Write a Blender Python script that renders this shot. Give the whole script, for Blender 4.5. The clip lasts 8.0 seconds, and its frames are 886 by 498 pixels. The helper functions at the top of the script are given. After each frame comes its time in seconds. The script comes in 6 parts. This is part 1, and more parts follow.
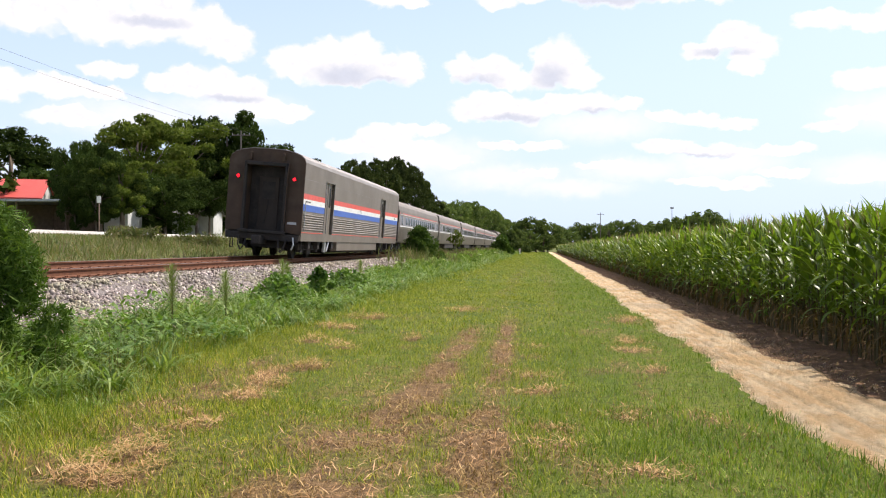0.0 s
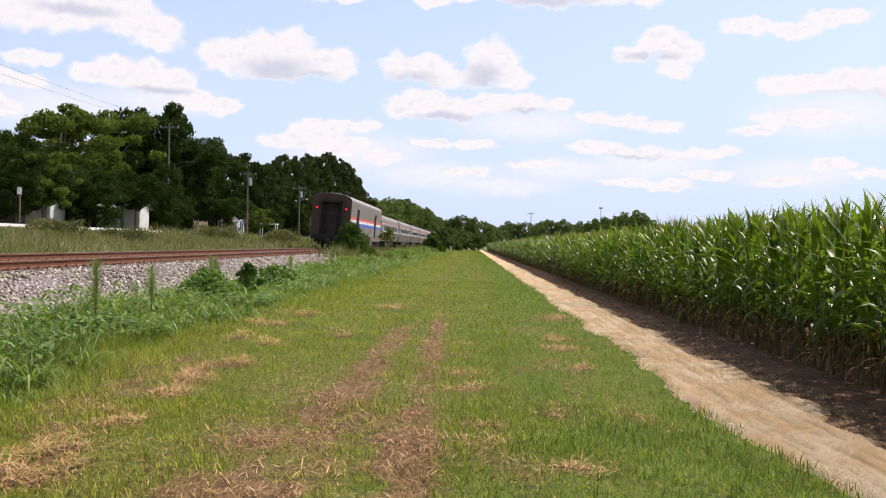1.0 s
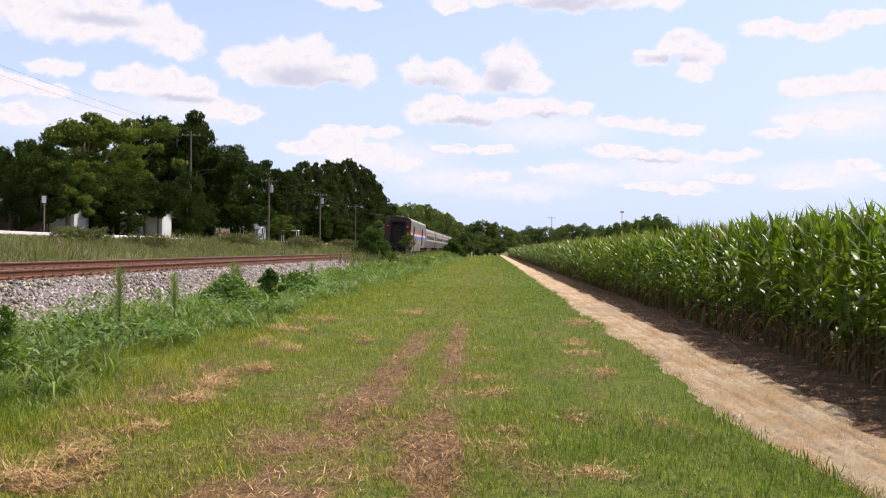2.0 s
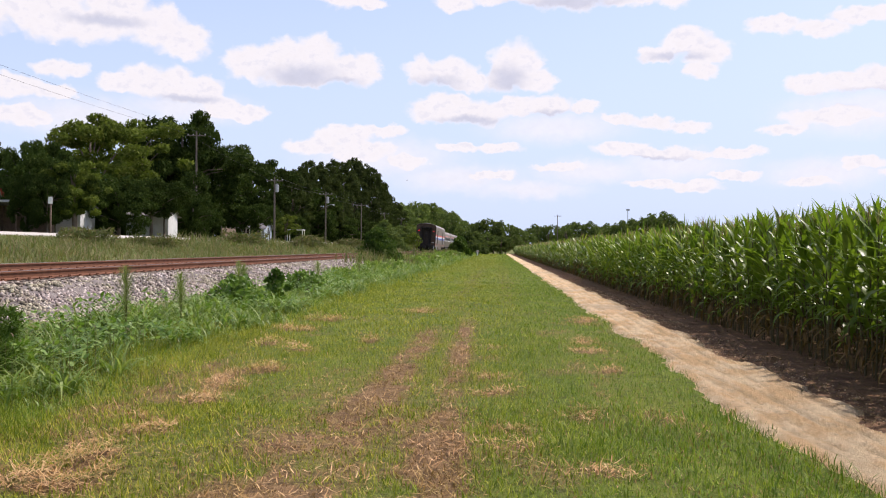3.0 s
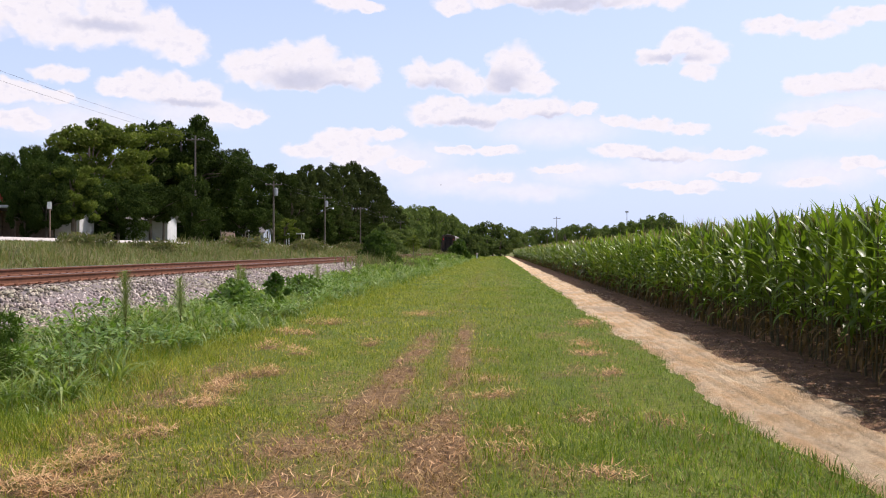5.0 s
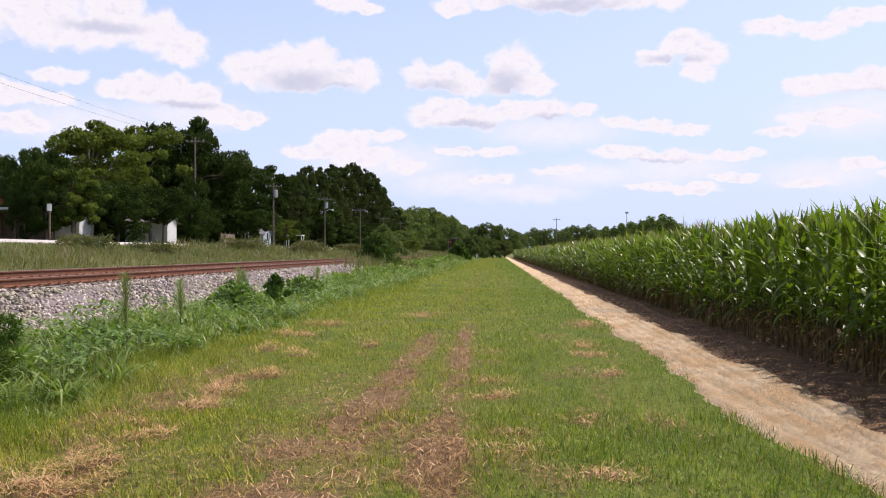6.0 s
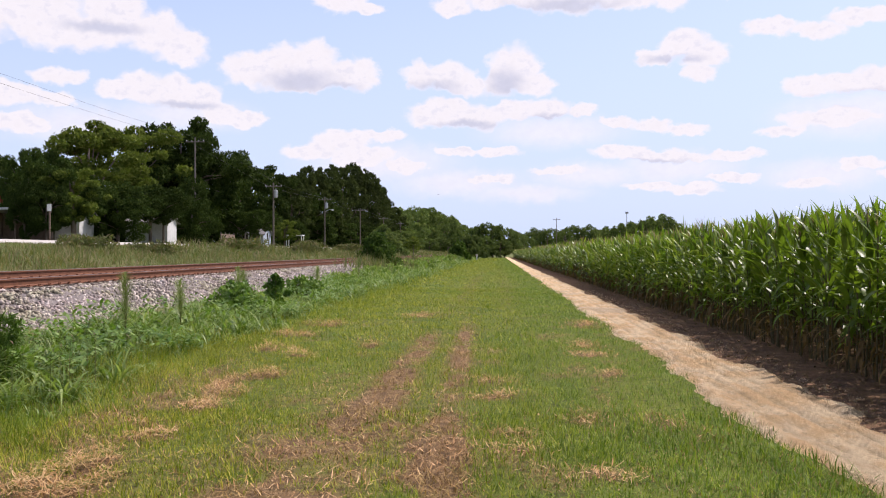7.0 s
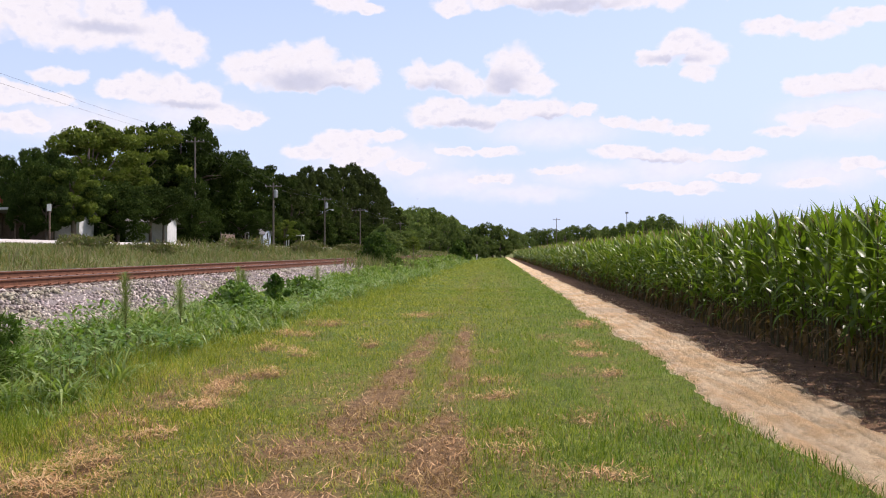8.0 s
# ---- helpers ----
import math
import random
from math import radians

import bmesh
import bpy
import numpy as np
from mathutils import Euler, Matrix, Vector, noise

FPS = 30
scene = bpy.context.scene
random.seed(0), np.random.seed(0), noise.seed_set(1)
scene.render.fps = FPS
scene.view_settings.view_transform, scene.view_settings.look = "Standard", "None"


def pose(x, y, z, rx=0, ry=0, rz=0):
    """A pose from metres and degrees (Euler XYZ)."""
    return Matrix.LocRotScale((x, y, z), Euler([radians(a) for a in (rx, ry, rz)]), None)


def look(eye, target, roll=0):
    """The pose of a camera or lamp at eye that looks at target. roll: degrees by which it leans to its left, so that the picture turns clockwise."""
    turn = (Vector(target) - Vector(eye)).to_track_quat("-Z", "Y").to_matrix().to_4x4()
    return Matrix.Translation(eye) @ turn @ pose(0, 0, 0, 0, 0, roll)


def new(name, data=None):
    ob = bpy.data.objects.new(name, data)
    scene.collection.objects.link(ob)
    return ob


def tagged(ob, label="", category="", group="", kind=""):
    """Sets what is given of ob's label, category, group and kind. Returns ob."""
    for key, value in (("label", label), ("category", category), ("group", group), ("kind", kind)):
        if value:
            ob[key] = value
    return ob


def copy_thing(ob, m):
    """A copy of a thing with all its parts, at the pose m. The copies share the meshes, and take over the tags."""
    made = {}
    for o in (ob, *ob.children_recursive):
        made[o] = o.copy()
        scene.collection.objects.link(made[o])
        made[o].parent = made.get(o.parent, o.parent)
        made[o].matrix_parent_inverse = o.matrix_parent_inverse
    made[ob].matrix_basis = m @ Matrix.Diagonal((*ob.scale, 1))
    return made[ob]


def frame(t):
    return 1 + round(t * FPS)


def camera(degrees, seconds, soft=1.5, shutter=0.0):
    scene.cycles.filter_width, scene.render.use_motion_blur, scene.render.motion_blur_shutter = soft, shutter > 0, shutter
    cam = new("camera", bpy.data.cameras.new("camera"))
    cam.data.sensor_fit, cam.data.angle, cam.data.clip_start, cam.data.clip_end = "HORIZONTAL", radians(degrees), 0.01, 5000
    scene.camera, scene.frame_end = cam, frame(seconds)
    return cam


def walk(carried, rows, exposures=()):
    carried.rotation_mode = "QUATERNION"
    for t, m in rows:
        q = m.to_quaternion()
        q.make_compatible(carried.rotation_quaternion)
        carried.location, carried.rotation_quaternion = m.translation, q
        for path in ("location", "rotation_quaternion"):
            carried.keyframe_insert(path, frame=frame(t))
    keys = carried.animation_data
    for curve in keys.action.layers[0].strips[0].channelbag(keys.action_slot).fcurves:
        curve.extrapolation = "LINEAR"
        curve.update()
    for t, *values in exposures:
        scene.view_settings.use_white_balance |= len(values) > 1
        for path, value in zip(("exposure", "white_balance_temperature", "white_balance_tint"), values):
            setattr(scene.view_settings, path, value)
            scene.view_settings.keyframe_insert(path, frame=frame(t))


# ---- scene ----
# The camera: held by hand on the mown verge, 1.6 m up; it pans left to right after the train and then rests.
EYE = 1.6
cam = camera(50.0, 8.0, soft=1.1)
TURNS = [
    (0.0, 5.854, -0.171, -0.433), (0.2, 4.90, -0.30, -0.70), (0.5, 3.387, -0.452, -1.041), (0.7, 2.40, -0.41, -1.12),
    (1.0, 1.715, -0.270, -1.127), (1.2, 1.791, -0.165, -1.138), (1.5, 2.243, -0.005, -1.097), (1.7, 2.62, 0.04, -0.98),
    (2.8, 3.31, -0.053, -0.45), (3.0, 3.312, -0.054, -0.437), (3.5, 3.302, -0.031, -0.335), (4.0, 3.289, -0.002, -0.239),
    (4.5, 3.280, 0.048, -0.178), (5.8, 3.271, 0.200, -0.03), (6.5, 3.269, 0.204, 0.006), (8.0, 3.268, 0.204, 0.0),
]
walk(cam, [(t, pose(0, 0, EYE, 90 + pitch, roll, yaw)) for t, yaw, pitch, roll in TURNS], exposures=[(0.0, 0.29, 6580, 14), (0.5, 0.15, 6550, 15), (1.0, 0.11, 6520, 17), (3.0, 0.08, 6430, 20), (4.5, 0.07, 6390, 21), (8.0, 0.07, 6370, 22)])

# ---- sky and sun ----
SUN_AZ, SUN_EL = 50.0, 54.0      # degrees clockwise from the way ahead, and up

world = bpy.data.worlds.new("summer_sky")
scene.world = world
world.use_nodes = True
wn, wl = world.node_tree.nodes, world.node_tree.links
wn.clear()


def wnode(kind, op=None, **values):
    n = wn.new(kind)
    if op:
        n.operation = op
    for key, v in values.items():
        s = n.inputs[int(key[1:])]
        if isinstance(v, bpy.types.NodeSocket):
            wl.new(v, s)
        else:
            s.default_value = v
    return n


def wmath(op, a, b=0.0, c=0.0):
    return wnode("ShaderNodeMath", op, i0=a, i1=b, i2=c).outputs[0]


def wstep(x, lo, hi):
    n = wn.new("ShaderNodeMapRange")
    n.interpolation_type = "SMOOTHSTEP"
    wl.new(x, n.inputs[0])
    n.inputs[1].default_value, n.inputs[2].default_value = lo, hi
    return n.outputs[0]


sky = wn.new("ShaderNodeTexSky")
sky.sky_type, sky.sun_disc = "NISHITA", False
sky.sun_elevation, sky.sun_rotation = radians(SUN_EL), radians(SUN_AZ)
sky.air_density, sky.dust_density, sky.ozone_density = 1.1, 1.6, 1.2

coord = wn.new("ShaderNodeTexCoord").outputs["Generated"]
sep = wnode("ShaderNodeSeparateXYZ", i0=coord)
az = wmath("DEGREES", wmath("ARCTAN2", sep.outputs[0], sep.outputs[1]))
el = wmath("DEGREES", wmath("ARCSINE", sep.outputs[2]))
flat = wnode("ShaderNodeCombineXYZ", i0=az, i1=el, i2=0.0).outputs[0]


def puffs(rows, rough):
    """The nearest of several heaps of cloud (bearing, height, half width, half height, in degrees): 0 in its middle, 1 at its rim."""
    best = None
    for a, e, w, h in rows:
        v = wnode("ShaderNodeVectorMath", "MULTIPLY_ADD", i0=rough, i1=(1 / w, 1 / h, 0), i2=(-a / w, -e / h, 0)).outputs[0]
        d = wnode("ShaderNodeVectorMath", "LENGTH", i0=v).outputs["Value"]
        best = d if best is None else wmath("SMOOTH_MIN", best, d, 0.25)
    return best


# uneven outlines: the bearings are bent by noise at two scales, and small round billows swell the rims
stretched = wnode("ShaderNodeVectorMath", "MULTIPLY", i0=flat, i1=(1.0, 1.3, 1.0)).outputs[0]
n1 = wnode("ShaderNodeTexNoise", i2=0.9, i3=5.0, i4=0.55)
wl.new(stretched, n1.inputs[0])
bend = wnode("ShaderNodeVectorMath", "SUBTRACT", i0=n1.outputs["Color"], i1=(0.5, 0.5, 0.5)).outputs[0]
bent = wnode("ShaderNodeVectorMath", "MULTIPLY_ADD", i0=bend, i1=(1.5, 1.0, 0), i2=flat).outputs[0]


def billows(scale):
    n = wn.new("ShaderNodeTexVoronoi")
    n.feature = "SMOOTH_F1"
    n.inputs["Scale"].default_value = scale
    wl.new(bent, n.inputs["Vector"])
    return n.outputs["Distance"]


swell = wmath("ADD", wmath("MULTIPLY", billows(0.85), 0.45), wmath("MULTIPLY", billows(2.1), 0.26))

# heaps of summer cloud: bearing, height over the horizon, half width, half height, in degrees
WESTERN = [
    (-26.3, 13.2, 2.4, 1.9), (-22.4, 13.5, 1.9, 1.7), (-20.1, 12.5, 1.7, 1.3), (-18.5, 11.9, 1.4, 1.2), (-24.3, 12.3, 3.0, 1.0),
    (-29.5, 13.4, 2.6, 1.9), (-25.3, 9.8, 1.5, 0.5), (-20.7, 9.4, 1.3, 1.0), (-19.2, 9.2, 1.5, 1.1), (-17.6, 9.0, 1.4, 0.9),
    (-22.2, 9.2, 1.3, 0.5), (-16.8, 8.2, 1.3, 0.7), (-15.1, 7.8, 1.2, 0.4), (-27.8, 8.8, 1.8, 0.7), (-25.8, 8.6, 1.4, 0.5),
    (-27.5, 7.1, 1.8, 0.6), (-31.0, 8.6, 1.6, 0.9),
]
MIDDLE = [
    (-14.8, 10.7, 1.6, 1.0), (-12.8, 10.9, 1.7, 1.2), (-11.0, 11.2, 1.6, 1.2), (-9.2, 10.6, 1.3, 0.9), (-8.1, 10.6, 1.1, 0.9),
    (-12.0, 10.0, 2.4, 0.6), (-4.6, 10.5, 1.1, 0.8), (-3.1, 10.5, 1.2, 0.8), (-1.8, 10.1, 1.1, 0.7), (1.0, 10.9, 1.5, 1.3),
    (2.3, 10.0, 1.1, 0.7), (0.0, 10.0, 1.2, 0.7), (-4.0, 8.2, 1.7, 0.7), (-1.4, 8.1, 2.0, 0.8), (-2.8, 8.7, 1.4, 0.6),
    (3.0, 8.5, 1.7, 0.6), (5.0, 8.4, 1.0, 0.4), (0.8, 8.4, 1.5, 0.6), (-9.4, 14.8, 1.7, 0.7), (-7.9, 14.4, 1.0, 0.3),
]
EASTERN = [
    (7.1, 7.7, 1.2, 0.35), (9.0, 7.5, 1.4, 0.42), (11.1, 7.2, 1.3, 0.36), (11.0, 12.1, 1.5, 0.8), (9.3, 11.3, 1.1, 0.5),
    (12.2, 11.3, 1.4, 0.8), (11.8, 10.3, 1.0, 0.5), (15.8, 12.7, 1.5, 0.5), (18.2, 12.3, 1.6, 0.45), (20.6, 12.8, 2.0, 0.5),
    (17.7, 9.3, 1.3, 0.65), (19.5, 9.4, 1.5, 0.65), (21.4, 9.4, 1.7, 0.75), (23.6, 9.2, 1.7, 0.8), (16.4, 6.9, 1.3, 0.35), (19.2, 7.5, 3.0, 0.6),
    (-2.7, 14.6, 1.2, 0.6), (0.0, 15.0, 2.0, 0.6), (3.7, 15.0, 3.2, 0.9), (7.6, 14.8, 2.0, 0.7), (10.2, 14.6, 1.3, 0.7), (14.1, 15.0, 2.0, 0.6),
]
LOW = [
    (-9.2, 6.7, 2.0, 0.6), (-6.9, 7.0, 1.3, 0.4), (-10.9, 6.0, 2.0, 0.6), (-8.2, 5.8, 2.3, 0.7), (-5.6, 5.2, 1.4, 0.5),
    (-2.4, 6.0, 1.3, 0.3), (0.0, 6.0, 1.5, 0.33), (7.4, 6.0, 1.7, 0.4), (9.4, 5.7, 2.0, 0.4), (11.4, 5.5, 1.3, 0.3),
    (13.7, 5.6, 1.5, 0.35), (9.0, 4.0, 1.5, 0.3), (11.3, 3.7, 1.8, 0.33), (13.7, 4.3, 1.6, 0.28), (17.9, 3.9, 1.6, 0.35), (20.5, 4.9, 1.2, 0.35), (-0.6, 4.4, 1.8, 0.3), (3.6, 4.9, 1.8, 0.3), (22.6, 4.4, 1.4, 0.35),
]
HAZY = [
    (1.7, 3.6, 3.6, 0.6), (5.5, 4.6, 3.4, 0.7), (10.5, 4.9, 3.6, 0.9), (18.6, 4.4, 3.4, 0.8), (20.5, 7.6, 4.2, 1.2),
    (-7.0, 5.4, 4.4, 1.2), (-2.5, 4.2, 3.8, 0.8), (3.4, 7.2, 4.0, 0.9), (-24.0, 7.2, 4.4, 1.2), (-18.5, 8.0, 3.4, 1.0),
]
SHADY = [
    (-11.8, 10.1, 2.2, 0.75), (-9.6, 9.8, 1.4, 0.4), (0.5, 10.0, 1.2, 0.9), (-3.8, 9.8, 1.7, 0.5), (4.0, 14.5, 3.6, 0.45), (-23.0, 12.6, 2.4, 0.4),
    (10.4, 11.2, 1.8, 0.3), (20.5, 8.5, 3.2, 0.45), (-18.5, 8.5, 2.2, 0.3), (-1.8, 7.6, 2.4, 0.3), (3.2, 8.0, 1.6, 0.3), (9.0, 5.3, 2.4, 0.22),
]
rim = wmath("MINIMUM", wmath("MINIMUM", puffs(WESTERN, bent), puffs(MIDDLE, bent)), wmath("MINIMUM", puffs(EASTERN, bent), puffs(LOW, bent)))
rim = wmath("ADD", rim, wmath("SUBTRACT", swell, 0.30))
heap = wstep(rim, 1.20, 0.76)
haze = wmath("MULTIPLY", wstep(puffs(HAZY, bent), 1.5, 0.2), 0.7)
# the same broken cloud goes on round the rest of the sky
n2 = wnode("ShaderNodeTexNoise", i2=2.6, i3=6.0, i4=0.6)
wl.new(wnode("ShaderNodeVectorMath", "MULTIPLY", i0=coord, i1=(1.0, 1.0, 2.2)).outputs[0], n2.inputs[0])
away = wmath("MAXIMUM", wstep(wmath("ABSOLUTE", az), 27.0, 36.0), wstep(el, 15.5, 22.0))
rest = wmath("MULTIPLY", wstep(n2.outputs["Fac"], 0.50, 0.60), away)
cover = wmath("MAXIMUM", wmath("MAXIMUM", heap, haze), rest)
shade = wmath("MULTIPLY", wstep(puffs(SHADY, bent), 1.45, 0.25), wstep(rim, 1.15, 0.75))
n3 = wnode("ShaderNodeTexNoise", i2=1.4, i3=5.0, i4=0.6)
wl.new(stretched, n3.inputs[0])
shade = wmath("MAXIMUM", shade, wmath("MULTIPLY", wmath("MULTIPLY", wstep(n3.outputs["Fac"], 0.48, 0.66), 0.42), wstep(rim, 1.0, 0.45)))
mottle = wmath("ADD", wmath("MULTIPLY_ADD", n3.outputs["Fac"], 0.16, 0.83), wmath("MULTIPLY", swell, -0.05))

SKY, CLOUD = 0.15, 0.93
blue = wnode("ShaderNodeVectorMath", "SCALE", i0=sky.outputs[0])
blue.inputs["Scale"].default_value = SKY
# summer haze whitens the sky towards the horizon
mist = wn.new("ShaderNodeMix")
mist.data_type = "RGBA"
wl.new(wmath("MULTIPLY", wstep(el, 34.0, -2.0), 0.92), mist.inputs[0])
wl.new(blue.outputs[0], mist.inputs[6])
mist.inputs[7].default_value = (0.62, 0.765, 0.99, 1)
body = wn.new("ShaderNodeMix")
body.data_type = "RGBA"
wl.new(shade, body.inputs[0])
body.inputs[6].default_value, body.inputs[7].default_value = (1.0, 0.985, 0.97, 1), (0.68, 0.71, 0.80, 1)
lit = wnode("ShaderNodeVectorMath", "SCALE", i0=body.outputs[2])
wl.new(wmath("MULTIPLY", mottle, CLOUD * 1.08), lit.inputs["Scale"])
mixed = wn.new("ShaderNodeMix")
mixed.data_type = "RGBA"
wl.new(wmath("MULTIPLY", cover, 0.95), mixed.inputs[0])
wl.new(mist.outputs[2], mixed.inputs[6])
wl.new(lit.outputs[0], mixed.inputs[7])
back = wn.new("ShaderNodeBackground")
wl.new(mixed.outputs[2], back.inputs[0])
back.inputs[1].default_value = 1.0
wl.new(back.outputs[0], wn.new("ShaderNodeOutputWorld").inputs[0])

sun = new("sun", bpy.data.lights.new("sun", "SUN"))
sun.data.energy, sun.data.angle, sun.data.color = 5.5, radians(0.55), (1.0, 0.94, 0.84)
sun.matrix_world = look((0, 0, 0), (-math.sin(radians(SUN_AZ)) * math.cos(radians(SUN_EL)), -math.cos(radians(SUN_AZ)) * math.cos(radians(SUN_EL)), -math.sin(radians(SUN_EL))))
sun.location = (40, 40, 80)

# ---- materials ----
def node_mat(name):
    m = bpy.data.materials.new(name)
    m.use_nodes = True
    nt = m.node_tree
    return m, nt.nodes, nt.links, nt.nodes["Principled BSDF"]


def mix_rgb(nodes, links, fac, a, b, mode="MIX"):
    n = nodes.new("ShaderNodeMix")
    n.data_type, n.blend_type = "RGBA", mode
    for s, v in ((n.inputs[0], fac), (n.inputs[6], a), (n.inputs[7], b)):
        if isinstance(v, bpy.types.NodeSocket):
            links.new(v, s)
        elif isinstance(v, (int, float)):
            s.default_value = v
        else:
            s.default_value = (*v, 1)
    return n.outputs[2]


def noise_fac(nodes, links, scale, detail=4.0, stretch=None, lo=0.35, hi=0.65, rough=0.6):
    tc = nodes.new("ShaderNodeTexCoord")
    src = tc.outputs["Object"]
    if stretch:
        mp = nodes.new("ShaderNodeMapping")
        mp.inputs["Scale"].default_value = stretch
        links.new(src, mp.inputs[0])
        src = mp.outputs[0]
    t = nodes.new("ShaderNodeTexNoise")
    t.inputs["Scale"].default_value, t.inputs["Detail"].default_value, t.inputs["Roughness"].default_value = scale, detail, rough
    links.new(src, t.inputs[0])
    r = nodes.new("ShaderNodeMapRange")
    r.interpolation_type = "SMOOTHSTEP"
    r.inputs[1].default_value, r.inputs[2].default_value = lo, hi
    links.new(t.outputs["Fac"], r.inputs[0])
    return r.outputs[0]


def bump(nodes, links, bsdf, height, strength, distance):
    b = nodes.new("ShaderNodeBump")
    b.inputs["Strength"].default_value, b.inputs["Distance"].default_value = strength, distance
    links.new(height, b.inputs["Height"])
    links.new(b.outputs[0], bsdf.inputs["Normal"])


def surface(name, a, b, scale=4.0, rough=0.8, metal=0.0, fine=None, grime=None, depth=0.003, stretch=None, spec=0.3):
    """Two tones in patches, fine grain over them, and relief."""
    m, nodes, links, p = node_mat(name)
    col = mix_rgb(nodes, links, noise_fac(nodes, links, scale, 5, stretch), a, b)
    grain = noise_fac(nodes, links, fine or scale * 14, 3, stretch, 0.3, 0.7)
    dark = tuple(c * 0.72 for c in a)
    f = nodes.new("ShaderNodeMath")
    f.operation = "MULTIPLY"
    links.new(grain, f.inputs[0])
    f.inputs[1].default_value = 0.45
    col = mix_rgb(nodes, links, f.outputs[0], col, dark)
    if grime:
        col = mix_rgb(nodes, links, noise_fac(nodes, links, scale * 0.45, 6, None, 0.5, 0.75), col, grime)
    links.new(col, p.inputs["Base Color"])
    p.inputs["Roughness"].default_value, p.inputs["Metallic"].default_value, p.inputs["Specular IOR Level"].default_value = rough, metal, spec
    bump(nodes, links, p, grain, 0.6, depth)
    return m


def foliage(name, a, b, c, rough=0.55, through_light=0.35, spec=0.35):
    """Leaves: three greens that change from leaf to leaf, with light passing through."""
    m, nodes, links, p = node_mat(name)
    geo = nodes.new("ShaderNodeNewGeometry")
    ramp = nodes.new("ShaderNodeValToRGB")
    ramp.color_ramp.elements[0].color, ramp.color_ramp.elements[1].color = (*a, 1), (*c, 1)
    e = ramp.color_ramp.elements.new(0.55)
    e.color = (*b, 1)
    links.new(geo.outputs["Random Per Island"], ramp.inputs[0])
    info = nodes.new("ShaderNodeObjectInfo")
    hsv = nodes.new("ShaderNodeHueSaturation")
    rr = nodes.new("ShaderNodeMapRange")
    rr.inputs[3].default_value, rr.inputs[4].default_value = 0.8, 1.2
    links.new(info.outputs["Random"], rr.inputs[0])
    links.new(rr.outputs[0], hsv.inputs["Value"])
    links.new(ramp.outputs[0], hsv.inputs["Color"])
    col = mix_rgb(nodes, links, noise_fac(nodes, links, 1.1, 3), hsv.outputs[0], (0.72, 0.78, 0.6), "MULTIPLY")
    links.new(col, p.inputs["Base Color"])
    p.inputs["Roughness"].default_value, p.inputs["Specular IOR Level"].default_value = rough, spec
    tr = nodes.new("ShaderNodeBsdfTranslucent")
    bright = mix_rgb(nodes, links, 1.0, col, (1.25, 1.35, 0.7), "MULTIPLY")
    links.new(bright, tr.inputs[0])
    mx = nodes.new("ShaderNodeMixShader")
    mx.inputs[0].default_value = through_light
    links.new(p.outputs[0], mx.inputs[1])
    links.new(tr.outputs[0], mx.inputs[2])
    links.new(mx.outputs[0], nodes["Material Output"].inputs[0])
    return m


def plain(name, col, rough=0.5, metal=0.0, emit=0.0):
    m, nodes, links, p = node_mat(name)
    tone = mix_rgb(nodes, links, noise_fac(nodes, links, 6.0), col, tuple(c * 0.82 for c in col))
    links.new(tone, p.inputs["Base Color"])
    p.inputs["Roughness"].default_value, p.inputs["Metallic"].default_value = rough, metal
    if emit:
        p.inputs["Emission Color"].default_value, p.inputs["Emission Strength"].default_value = (*col, 1), emit
    return m


